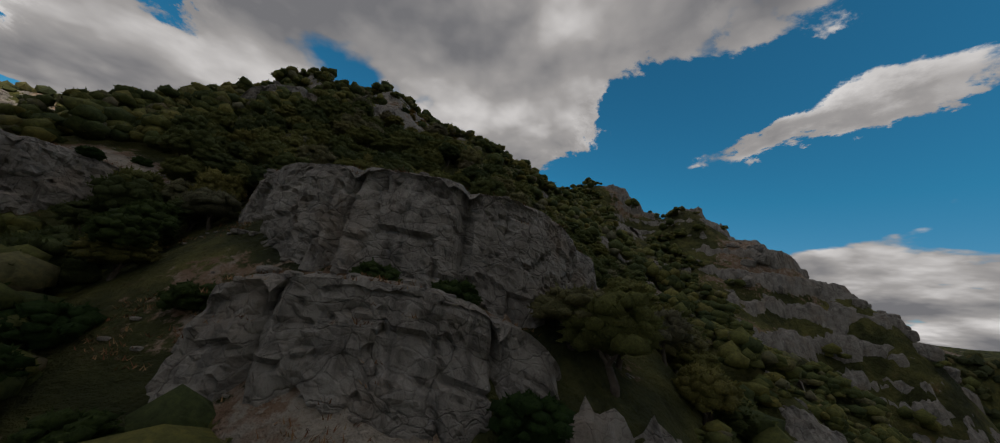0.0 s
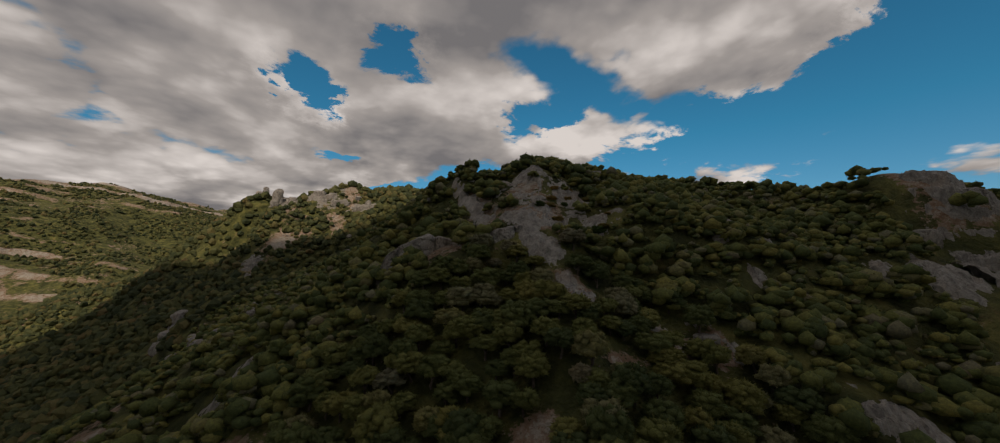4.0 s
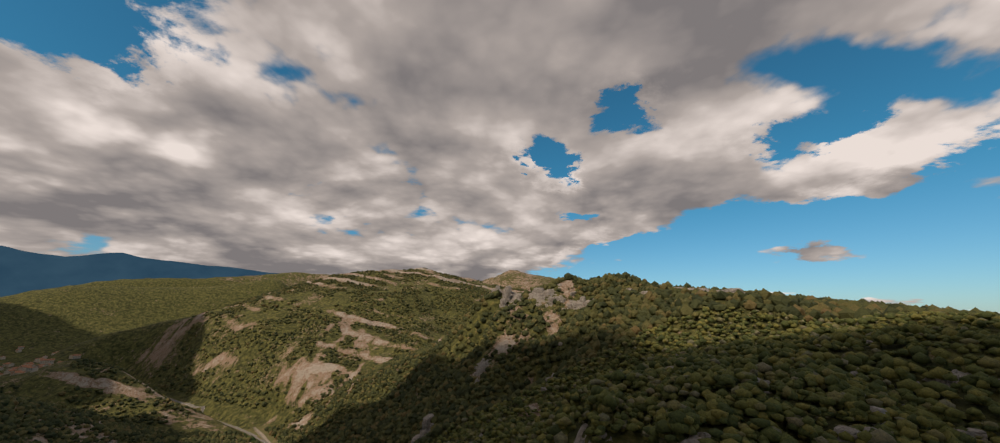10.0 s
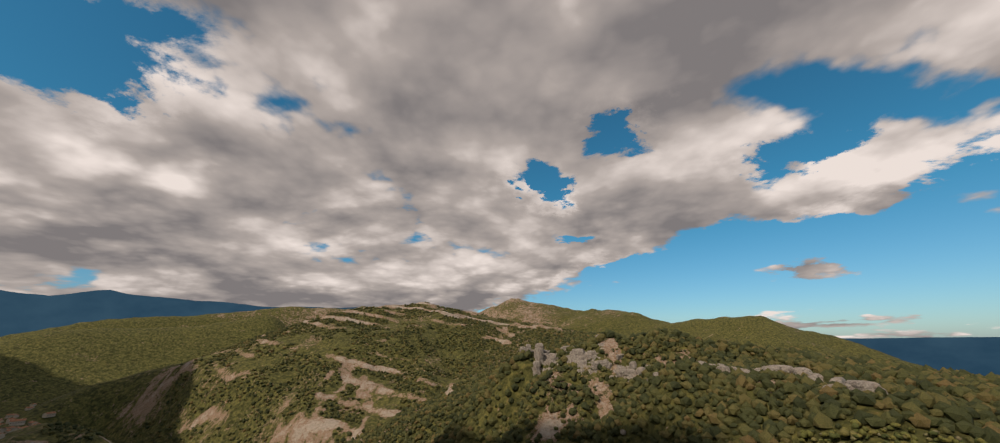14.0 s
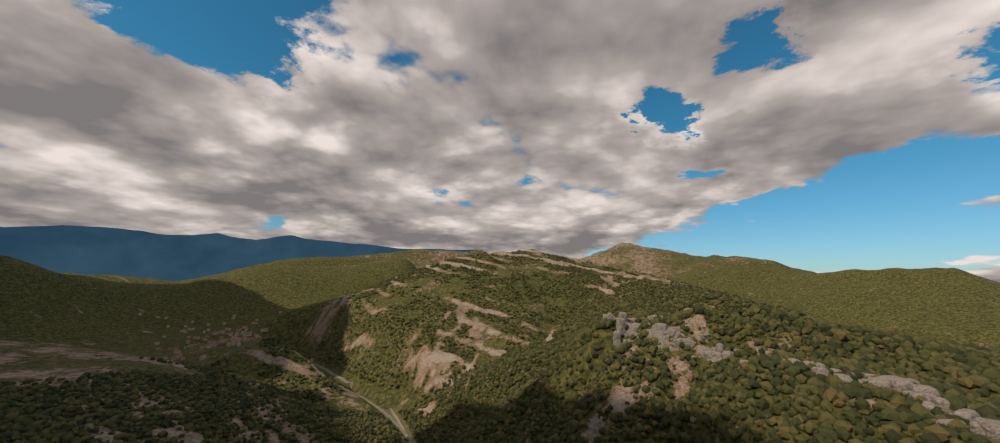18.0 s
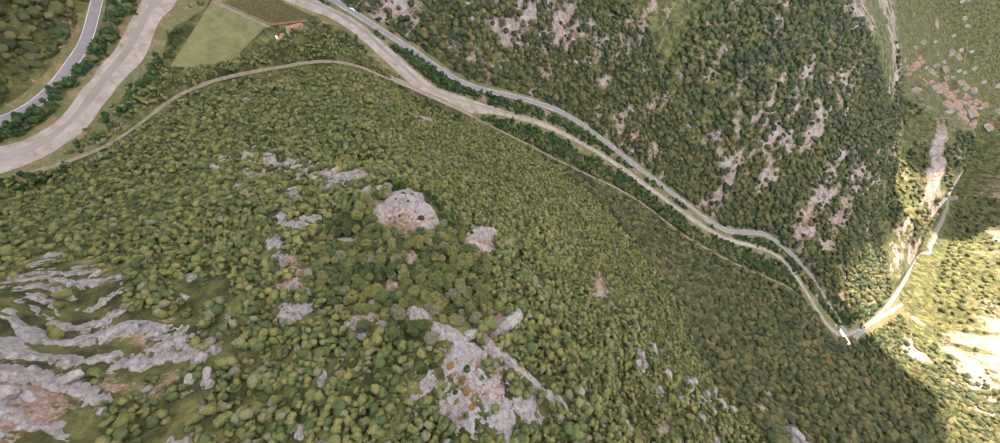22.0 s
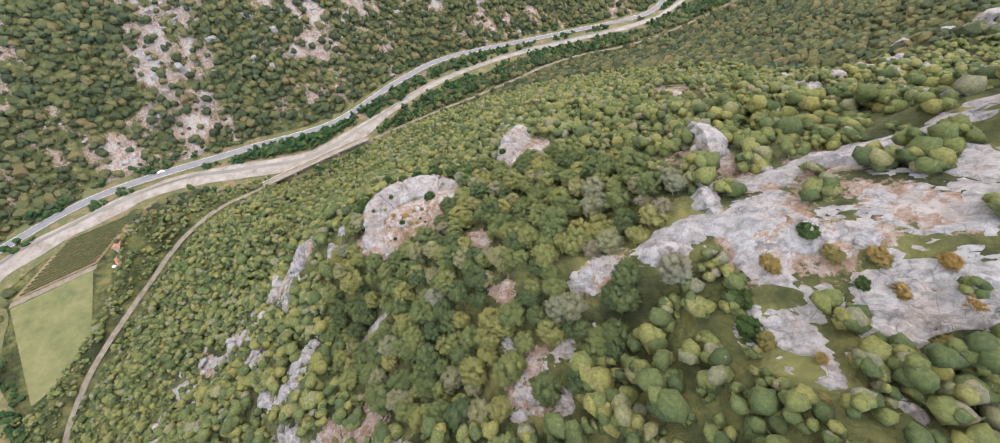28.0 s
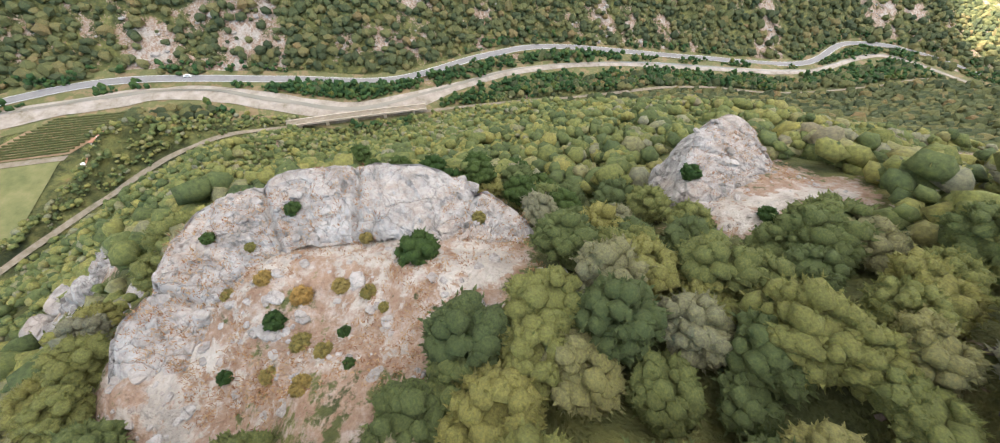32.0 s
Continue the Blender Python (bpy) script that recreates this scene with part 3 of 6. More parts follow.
gravel_mat = make_gravel("river_gravel", [(0.28, (0.12, 0.10, 0.065)), (0.42, (0.22, 0.19, 0.15)), (0.6, (0.30, 0.265, 0.225)), (0.8, (0.36, 0.33, 0.29))], 0.14)
earth_mat = make_gravel("bare_earth", [(0.25, (0.12, 0.09, 0.045)), (0.42, (0.19, 0.14, 0.075)), (0.52, (0.09, 0.10, 0.035)), (0.66, (0.15, 0.13, 0.06)), (0.8, (0.28, 0.21, 0.14))], 0.12)
asphalt_mat = make_gravel("worn_asphalt", [(0.25, (0.14, 0.135, 0.13)), (0.6, (0.20, 0.193, 0.186)), (0.8, (0.24, 0.23, 0.22))], 0.3)
ballast_mat = make_gravel("pale_track", [(0.25, (0.10, 0.09, 0.05)), (0.5, (0.19, 0.16, 0.115)), (0.8, (0.29, 0.255, 0.21))], 0.4)
water_mat, wnt, wb = material("river_water", 0.12)
wnt.links.new(ramp_node(wnt, noise_node(wnt, 0.05, 4, 0.5), [(0.3, (0.17, 0.165, 0.135)), (0.7, (0.24, 0.22, 0.18))]), wb.inputs["Base Color"])
relief(wnt, wb, noise_node(wnt, 1.5, 4, 0.6), 0.05, 0.4)
line_mat, lnt, lb = material("road_paint", 0.7)
lnt.links.new(ramp_node(lnt, noise_node(lnt, 2.0, 5), [(0.3, (0.5, 0.5, 0.48)), (0.7, (0.75, 0.75, 0.72))]), lb.inputs["Base Color"])

verge = tagged(ribbon("verge", ROAD, 6.5, 0.55, earth_mat, 1.5, 0.4), "rust brown and green verge beside the road", "verge", kind="structure")
bank = tagged(ribbon("river_bank", RIVER, 18.0, 0.35, earth_mat, 0.0, 0.45, seed=17), "brown grassy river bank with bare soil", "river bank", kind="structure")
river_bed = tagged(ribbon("river_bed", RIVER, 7.8, 0.75, gravel_mat, 0.0, 0.4, narrow=0.42), "pale gravel bed of a half-dry river", "river bed", kind="structure")
water = tagged(ribbon("water", RIVER, 1.7, 0, water_mat, 2.0, 0.7, seed=9, narrow=0.5), "shallow grey-green river water over gravel", "water", kind="structure")
water.location.z = 0.95
road = tagged(ribbon("road", ROAD, 3.3, 0.85, asphalt_mat), "two-lane road of worn light grey asphalt", "road", kind="structure")
for off in (-2.95, 2.95):
    tagged(ribbon("road_marking", ROAD, 0.11, 0.93, line_mat, off), "worn white edge line of the road", "road marking", kind="structure")
railway = tagged(ribbon("track_bed", RAIL, 1.25, 0.9, ballast_mat, 0.0, 0.15), "pale gravel track along the foot of the slope", "track", kind="structure")

# ---- rock ----
def hash3(i, j, k, seed):
    v = np.sin(i * 127.1 + j * 311.7 + k * 74.7 + seed * 19.19) * 43758.5453
    return v - np.floor(v)


def cells(p, seed):
    """Distances to the nearest and second nearest of scattered points (for joints in rock)."""
    base = np.floor(p)
    a, b = np.full(len(p), 9.0), np.full(len(p), 9.0)
    for dx in (-1, 0, 1):
        for dy in (-1, 0, 1):
            for dz in (-1, 0, 1):
                c = base + (dx, dy, dz)
                q = c + np.stack([hash3(*c.T, seed), hash3(*c.T, seed + 7), hash3(*c.T, seed + 13)], 1)
                d = np.linalg.norm(q - p, axis=1)
                b = np.minimum(b, np.maximum(a, d))
                a = np.minimum(a, d)
    return a, b


def box_shell(n):
    """Points on a cube's shell with their quads."""
    t = np.linspace(-1, 1, n)
    verts, faces, seen = [], [], {}
    for axis in range(3):
        for sgn in (-1, 1):
            grid = np.zeros((n, n), int)
            for i in range(n):
                for j in range(n):
                    p = [0, 0, 0]
                    p[axis], p[(axis + 1) % 3], p[(axis + 2) % 3] = sgn, t[i], t[j]
                    key = tuple(round(v, 4) for v in p)
                    if key not in seen:
                        seen[key] = len(verts)
                        verts.append(p)
                    grid[i, j] = seen[key]
            q = np.stack([grid[:-1, :-1], grid[1:, :-1], grid[1:, 1:], grid[:-1, 1:]], -1).reshape(-1, 4)
            faces.append(q if sgn > 0 else q[:, ::-1])
    return np.array(verts, float), np.concatenate(faces)


SHELLS = {n: box_shell(n) for n in (5, 9, 18, 34)}


def rock_shape(half, seed, n, blocky=5.0, joint=3.0, rough=1.0):
    v, f = SHELLS[n]
    r = (np.abs(v) ** blocky).sum(1) ** (1 / blocky)
    p = v / r[:, None]
    normal = p * np.abs(p) ** (blocky - 2) / np.array(half)
    normal /= np.linalg.norm(normal, axis=1, keepdims=True) + 1e-9
    p = p * np.array(half)
    q = p + 31.0 * seed
    size = min(half)
    a, b = cells(q / (joint, joint, joint * 0.55) + 0.35 * np.stack([value_noise(q[:, 1], q[:, 2], 4, seed), value_noise(q[:, 2], q[:, 0], 4, seed + 1), value_noise(q[:, 0], q[:, 1], 4, seed + 2)], 1), seed)
    a2, b2 = cells(q / (joint * 0.38, joint * 0.38, joint * 0.22), seed + 40)
    crack = np.clip((b - a) / 0.16, 0, 1) - 1
    crack2 = np.clip((b2 - a2) / 0.2, 0, 1) - 1
    big = value_noise(q[:, 0] + 0.7 * q[:, 2], q[:, 1] - 0.6 * q[:, 2], size * 1.4, seed, 3)
    bed = value_noise(q[:, 2] * 1.0 + 0.15 * q[:, 0], q[:, 0] * 0.1, 1.6, seed + 5, 3)
    side = 1 - 0.65 * np.abs(normal[:, 2])
    lift = rough * side * (0.20 * size * big + 0.42 * crack * joint * 0.22 + 0.13 * crack2 * joint * 0.4 + 0.30 * bed * np.minimum(size * 0.12, 0.7) - 0.35 * a * joint * 0.25)
    p = p + normal * lift[:, None]
    return p, f


def make_rock(name, dry):
    m, nt, b = material(name, 0.92)
    geo = nt.nodes.new("ShaderNodeNewGeometry")
    sep = nt.nodes.new("ShaderNodeSeparateXYZ")
    nt.links.new(geo.outputs["Normal"], sep.inputs[0])
    pos = geo.outputs["Position"]
    grain = noise_node(nt, 0.55, 10, 0.74, 0.5, pos)
    grey = ramp_node(nt, grain, [(0.25, (0.095, 0.088, 0.08)), (0.42, (0.235, 0.222, 0.205)), (0.6, (0.345, 0.33, 0.308)), (0.82, (0.46, 0.445, 0.42))])
    stretch = nt.nodes.new("ShaderNodeMapping")
    stretch.inputs["Scale"].default_value = (1.0, 1.0, 0.22)
    nt.links.new(pos, stretch.inputs[0])
    streak = noise_node(nt, 0.8, 7, 0.65, 0.3, stretch.outputs[0])
    col = mix_node(nt, ramp_node(nt, streak, [(0.34, (0.75, 0.75, 0.75)), (0.5, (0.0, 0.0, 0.0))]), grey, (0.10, 0.095, 0.09))
    col = mix_node(nt, ramp_node(nt, noise_node(nt, 0.22, 5, 0.6, 0, pos), [(0.52, (0, 0, 0)), (0.72, (0.5, 0.5, 0.5))]), col, (0.31, 0.24, 0.18))
    soil = ramp_node(nt, noise_node(nt, 1.6, 9, 0.75, 0.2, pos), [(0.28, (0.16, 0.10, 0.062)), (0.44, (0.25, 0.185, 0.135)), (0.58, (0.34, 0.30, 0.255)), (0.8, (0.46, 0.44, 0.41))])
    flat = calc(nt, "ADD", calc(nt, "MULTIPLY", calc(nt, "SUBTRACT", sep.outputs[2], 0.80), 4.0), calc(nt, "MULTIPLY", calc(nt, "SUBTRACT", noise_node(nt, 0.4, 7, 0.7, 0.2, pos), 0.5), 4.0))
    flat = calc(nt, "MULTIPLY", flat, dry, True)
    col = mix_node(nt, flat, col, soil)
    bend = nt.nodes.new("ShaderNodeVectorMath")
    bend.operation = "MULTIPLY_ADD"
    wob = nt.nodes.new("ShaderNodeTexNoise")
    wob.inputs["Scale"].default_value, wob.inputs["Detail"].default_value = 0.5, 5
    nt.links.new(pos, wob.inputs["Vector"])
    nt.links.new(wob.outputs["Color"], bend.inputs[0])
    bend.inputs[1].default_value = (1.6, 1.6, 1.6)
    nt.links.new(pos, bend.inputs[2])
    flatter = nt.nodes.new("ShaderNodeMapping")
    flatter.inputs["Scale"].default_value = (1.0, 1.0, 1.5)
    nt.links.new(bend.outputs[0], flatter.inputs[0])
    cell = noise_node(nt, 0.38, vec=flatter.outputs[0], kind="DISTANCE_TO_EDGE")
    cell2 = noise_node(nt, 1.15, vec=flatter.outputs[0], kind="DISTANCE_TO_EDGE")
    joint_mask = calc(nt, "MULTIPLY", ramp_node(nt, cell, [(0.0, (0.45, 0.45, 0.45)), (0.014, (1, 1, 1))]), ramp_node(nt, cell2, [(0.0, (0.72, 0.72, 0.72)), (0.03, (1, 1, 1))]))
    joint_mask = calc(nt, "MAXIMUM", joint_mask, ramp_node(nt, noise_node(nt, 0.3, 5, 0.6, 0, pos), [(0.42, (0, 0, 0)), (0.58, (1, 1, 1))]))
    col = mix_node(nt, joint_mask, (0.045, 0.041, 0.036), col)
    nt.links.new(col, b.inputs["Base Color"])
    relief(nt, b, calc(nt, "ADD", calc(nt, "MULTIPLY", grain, 0.6), calc(nt, "ADD", calc(nt, "MULTIPLY", noise_node(nt, 3.5, 8, 0.7, 0.2, pos), 0.35), calc(nt, "ADD", calc(nt, "MULTIPLY", calc(nt, "MINIMUM", cell, 0.03), 6.0), calc(nt, "MULTIPLY", calc(nt, "MINIMUM", cell2, 0.1), 1.2)))), 0.5, 0.9)
    return m


rock_mat, ledge_mat = make_rock("limestone", 0.25), make_rock("limestone_ledge", 0.5)


def outcrop(label, x, y, half, turn, seed, sink=0.35, n=34, mat=None, name="rock_outcrop", blocky=5.0, joint=3.0, group="", top=None, tilt=0.0):
    p, f = rock_shape(half, seed, n, blocky, joint)
    ob = mesh_object(name, p, f, mat or rock_mat, smooth=False)
    z = top - half[2] if top is not None else float(height(np.array([x]), np.array([y]))[0]) + half[2] * (1 - 2 * sink)
    ob.matrix_world = pose(x, y, z, tilt, 0, turn)
    return tagged(ob, label, "rock", group)


def cells_flat(u, v, seed):
    """Scattered cells on a plane: distances to the nearest two points and a number from 0 to 1 for each cell."""
    i, j = np.floor(u), np.floor(v)
    a, b, who = np.full(np.shape(u), 9.0), np.full(np.shape(u), 9.0), np.zeros(np.shape(u))
    for dx in (-1, 0, 1):
        for dy in (-1, 0, 1):
            p, q = i + dx, j + dy
            d = np.hypot(p + 0.15 + 0.7 * lattice(p, q, seed) - u, q + 0.15 + 0.7 * lattice(p, q, seed + 3) - v)
            near = d < a
            b = np.where(near, a, np.minimum(b, d))
            who, a = np.where(near, lattice(p, q, seed + 8), who), np.where(near, d, a)
    return a, b, who


def jointed(u, v, joint, seed, crack=0.5, proud=0.8):
    """Relief of jointed rock, in metres: blocks that stand proud by chance, with cracks between them, at two sizes."""
    du, dv = 0.5 * value_noise(u, v, 5, seed, 2), 0.4 * value_noise(v, u, 4, seed + 2, 2)
    out = np.zeros(np.shape(u))
    for size, part_of in ((joint, 1.0), (joint * 0.38, 0.42), (joint * 0.16, 0.16)):
        a, b, who = cells_flat(u / size + du, v / (size * 0.62) + dv, seed)
        out = out + part_of * (proud * (who - 0.5) - crack * (1 - np.clip((b - a) / 0.09, 0, 1)))
        seed += 21
    return out


def cliff(label, rim, fall, depth, seed, mat=None, joint=3.0, lean=0.12, pieces=4, group="", step_size=0.3, name="cliff", back=0.9, wave=0.0):
    """A jointed rock wall below a rim line of x, y and top height (its face lies to the right of the line), cut into blocks by open joints."""
    pts = np.array(rim, float)
    line = smooth_line(pts[:, :2], step_size)
    run = np.r_[0, np.cumsum(np.hypot(*np.diff(line, axis=0).T))]
    old = np.r_[0, np.cumsum(np.hypot(*np.diff(pts[:, :2], axis=0).T))]
    top = np.interp(run / run[-1], old / old[-1], pts[:, 2])
    way = np.gradient(line, axis=0)
    way /= np.linalg.norm(way, axis=1, keepdims=True)
    way = np.stack([np.convolve(np.pad(way[:, i], 6, "edge"), np.ones(13) / 13, "valid") for i in (0, 1)], 1)
    right = np.stack([way[:, 1], -way[:, 0]], 1)
    inner = np.linspace(-depth, 0, max(8, int(depth / step_size)))
    face = np.linspace(0, fall, max(10, int(fall / step_size)))[1:]
    s = run[:, None]
    end = np.clip(1 - np.minimum(s, run[-1] - s) / (0.12 * run[-1] + 1.0), 0, 1) ** 2
    gully = np.minimum(value_noise(s, 0 * s, 7, seed + 4, 3), 0.25) + wave * 0.5 * value_noise(s, 0 * s, 40, seed + 6, 4)
    top = top + wave * np.minimum(value_noise(run, 0 * run, 60, seed + 5, 4), 0.2)
    # the top: flags, then the ground closes over it
    si, di = np.broadcast_arrays(s, inner[None])
    flags = jointed(si + 90 * seed, di, joint * 0.8, seed + 50, 0.2, 0.3)
    z_in = top[:, None] + flags - back * np.clip((-di - 0.45 * depth) / (0.55 * depth), 0, 1) ** 2 - 0.35 * np.exp(di / 0.5)
    out_in = di + gully * 1.5 - 1.6 * end
    # the face
    sf, df = np.broadcast_arrays(s, face[None])
    relief_f = jointed(sf + 90 * seed, df, joint, seed, 0.34, 0.42) * max(1.0, joint / 3.2)
    swell = 0.7 * value_noise(sf + 90 * seed, df * 1.2, 7, seed + 9, 4) + 0.16 * value_noise(df * 1.4 + 0.1 * sf, 0.1 * sf, 1.7, seed + 11, 3)
    out_f = lean * df + (relief_f + swell) * np.clip(df / 0.6, 0.25, 1) + gully * 1.5 - 1.6 * end
    z_f = top[:, None] - df + 0.15 * value_noise(sf, df, 2, seed, 2)
    out, z = np.concatenate([out_in, out_f], 1), np.concatenate([z_in, z_f], 1) - end * 0.35 * fall
    base = tagged(new(name), label, "rock", group)
    origin = Vector((*pts[:, :2].mean(0), float(pts[:, 2].min() - fall)))
    base.location = origin
    cuts = np.round(np.linspace(0, len(run) - 1, pieces + 1) + np.r_[0, np.random.RandomState(seed).uniform(-0.25, 0.25, pieces - 1) * len(run) / pieces, 0]).astype(int)
    for c in cuts[1:-1]:
        slot = np.exp(-(((run - run[c]) / 0.35) ** 2))[:, None]
        out = out - np.r_[np.zeros(len(inner)), np.full(len(face), 0.8)][None] * slot
        z = z - np.r_[np.full(len(inner), 0.5), np.zeros(len(face))][None] * slot
    x, y = line[:, :1] + right[:, :1] * out, line[:, 1:] + right[:, 1:] * out
    for a, b in zip(cuts[:-1], cuts[1:]):
        q = np.stack([x[a:b + 1] - origin.x, y[a:b + 1] - origin.y, z[a:b + 1] - origin.z], -1)
        i = np.arange(q.shape[0] * q.shape[1]).reshape(q.shape[:2])
        f = np.stack([i[:-1, :-1], i[:-1, 1:], i[1:, 1:], i[1:, :-1]], -1).reshape(-1, 4)
        mesh_object("block", q.reshape(-1, 3), f, mat or rock_mat, False).parent = base
    return base


# the outcrop that the camera passes first and comes back to, with its ledges
cliff("grey limestone cliff with deep upright joints and a stony grass top", [(73.0, 41.5, 154.6), (68.6, 38.0, 155.6), (66.3, 34.0, 156.4), (64.6, 28.5, 156.4), (65.0, 22.5, 155.9), (66.8, 17.6, 155.4), (70.6, 14.2, 154.7), (76.5, 12.0, 153.4), (81.0, 10.2, 151.8)],
      9.5, 6.5, 3, ledge_mat, 3.2, 0.10, 5, step_size=0.24)
cliff("lower cracked limestone ledge below the cliff", [(60.5, 29.5, 147.8), (58.6, 26.6, 148.8), (58.6, 23.8, 149.3), (59.8, 21.2, 149.5), (61.6, 18.2, 149.3), (64.2, 15.2, 148.2), (67.0, 12.0, 146.0)], 7.5, 4.0, 5, ledge_mat, 2.6, 0.25, 3, step_size=0.24)
cliff("second limestone bluff with a dry grass top", [(58.5, 69.0, 154.5), (57.6, 63.0, 156.6), (60.5, 57.5, 157.4), (64.6, 54.4, 157.3), (69.5, 53.0, 156.9), (73.5, 54.6, 156.0)], 11.0, 8.0, 8, ledge_mat, 2.8, 0.10, 4, step_size=0.28)
cliff("tall jointed crag just below the summit", [(93.0, 80.0, 182.0), (97.0, 76.4, 186.0), (101.5, 73.6, 188.2), (105.6, 71.0, 187.2), (108.0, 71.5, 186.0)], 12.0, 4.0, 9, None, 2.8, 0.12, 3, "crags of the spur", 0.32)
cliff("jointed crag on the shoulder of the spur", [(107.5, 67.0, 187.5), (110.0, 62.5, 189.0), (114.0, 60.0, 190.0), (117.5, 60.5, 190.0)], 7.0, 3.0, 12, None, 2.4, 0.2, 3, "crags of the spur", 0.32)

# rock that shows through the ground: x, y, half lengths, turn, how far it stands up, height of its steps
SUMMIT_SLABS = [(117, 57, 5.5, 8, -15, 1.2, 0.0), (134, 60.5, 6.5, 8.5, -10, 1.2, 0.0), (125, 67, 8.5, 8, 10, 1.2, 0.0), (133, 74, 7.5, 6.5, 25, 1.2, 0.0), (125, 84, 5, 6, 30, 1.2, 0.0), (117.5, 81, 3.4, 17, -16, 1.8, 0.0), (113, 46, 2.6, 4.8, 15, 0.9, 0.0), (103, 51, 3.0, 2.2, 0, 0.9, 0.0), (141, 58, 1.8, 4, 0, 1.4, 0.0), (150, 64, 3.0, 2.6, 0, 1.5, 0.0), (160, 93, 9, 3.6, 20, 1.8, 0.0), (206, 92, 10, 4, -20, 2.2, 0.0)]
SPUR_ROCKS = [(67, 3, 3.2, 5, 15, 2.4, 2.0), (70, 92, 5, 3, 0, 1.6, 0.0), (88, 104, 4, 5, 0, 1.5, 0.0), (128, 10, 4, 8, 15, 1.6, 1.5), (66, 8, 4, 5, 10, 2.6, 2.0), (61, 12, 3, 4, 0, 2.6, 2.0)]
SLOPE_ROCKS = [(203, 5, 12, 13, 0, 4.5, 5.0), (174, 6, 6, 5, 0, 2.0, 0.0), (169, 14, 4, 4, 0, 2.2, 0.0), (121, 4, 2.4, 4.2, 15, 1.8, 1.5), (131, 9, 2.6, 5, 10, 1.4, 0.0), (120, 37, 2.2, 4.2, 20, 0.9, 0.0), (115, 30, 2.2, 1.8, 0, 0.9, 0.0), (123, 27.5, 3.0, 3.0, 0, 1.1, 0.0), (127, 32, 2.6, 2.4, 0, 1.0, 0.0), (143, 29, 2.6, 2.2, 0, 1.6, 0.0), (156, 30, 2.4, 2.2, 0, 2.0, 0.0), (157, 38, 3.2, 3.8, 0, 1.7, 0.0), (175, 42, 5, 3.4, 10, 2.0, 0.0), (94, 7, 2.0, 7, 15, 1.3, 0.0)]
SOUTH_LEDGES = [(170, -46, 20, 46, 25, 3.2, 8.0), (196, -36, 17, 38, 10, 3.0, 7.0), (152, -14, 7, 18, 22, 1.8, 3.0), (150, -60, 10, 22, 20, 2.6, 5.0), (113, -9, 2.6, 4.6, 20, 2.4, 1.5), (131, -30, 3, 2.5, 0, 1.4, 0.0), (109, -14, 3.5, 2.2, 20, 1.4, 0.0), (148, -81, 6, 4.5, 0, 2.4, 3.0), (58, -54, 9.5, 4.2, 40, 0.5, 0.0), (62, -66, 10, 4, 30, 1.8, 0.0), (71, -76, 9, 4.5, 20, 2.0, 2.0), (84, -50, 6, 4, 0, 1.6, 0.0), (81, -24, 5, 4, 30, 1.8, 0.0), (95, -20, 4.5, 3, 10, 1.6, 0.0)]
SOUTH_ROCKS = [(91, -9, 3.5, 5, 20, 1.5, 0.0), (70, -11, 4.5, 6.5, 25, 2.6, 2.0), (63, -7, 3.4, 6, 20, 2.6, 2.0), (64, -22, 3.6, 6.5, 25, 2.4, 2.0), (58, -31, 3.2, 5, 10, 2.0, 0.0), (72, -33, 4, 4, 0, 1.8, 0.0), (108, -13, 6, 3.5, 20, 1.8, 1.5), (60, -7, 4, 7, 20, 3.0, 2.0), (55, -42, 5, 11, 25, 1.6, 2.0), (72, -52, 6, 9, 20, 2.0, 2.0), (97, -14, 5, 7, 20, 1.8, 1.5)]
FAR_RIBS = [(78, 166, 9, 3.4, 10, 2.6, 2.0), (88, 175, 6, 3, 20, 2.0, 2.0), (99, 213, 11, 5, 30, 2.6, 2.0), (62, 184, 6, 5, 0, 2.0, 2.0), (45, 190, 5, 6, 0, 2.0, 2.0), (149, 483, 17, 36, 0, 6.0, 6.0), (176, 442, 22, 13, -30, 4.0, 4.0), (208, 405, 20, 10, -40, 4.0, 4.0), (163, 527, 28, 11, 8, 4.0, 4.0), (262, 300, 9, 46, 10, 3.0, 3.0), (262, 242, 15, 8, 70, 3.0, 3.0), (62, 337, 6, 16, -12, 5.0, 4.0), (74, 318, 5, 11, 10, 4.0, 3.0), (55, 307, 4, 7, 0, 3.0, 3.0)]
FAR_ROCKS_LOW = [(107, 377, 7, 16, -10, 4.0, 4.0), (211, 477, 16, 9, 20, 3.0, 3.0)]
ROCK_FIELDS = SUMMIT_SLABS + SPUR_ROCKS + SLOPE_ROCKS + SOUTH_LEDGES + SOUTH_ROCKS + FAR_RIBS + FAR_ROCKS_LOW


def rock_rise(x, y, spec, seed):
    """How far a rock field stands above the ground (below it where negative)."""
    cx, cy, rx, ry, turn, amp, _ = spec
    c, s = math.cos(radians(turn)), math.sin(radians(turn))
    u, v = ((x - cx) * c + (y - cy) * s) / rx, ((y - cy) * c - (x - cx) * s) / ry
    reach = min(rx, ry)
    ragged = value_noise(x, y, min(max(3.0, reach * 0.8), 9.0), seed, 4) + 0.4 * value_noise(x, y, 2.2, seed + 1, 3)
    return amp * np.clip(1.3 * ((0.72 if reach < 12 else 0.95) - np.hypot(u, v)) + 1.35 * ragged, -1.6, 1.0)


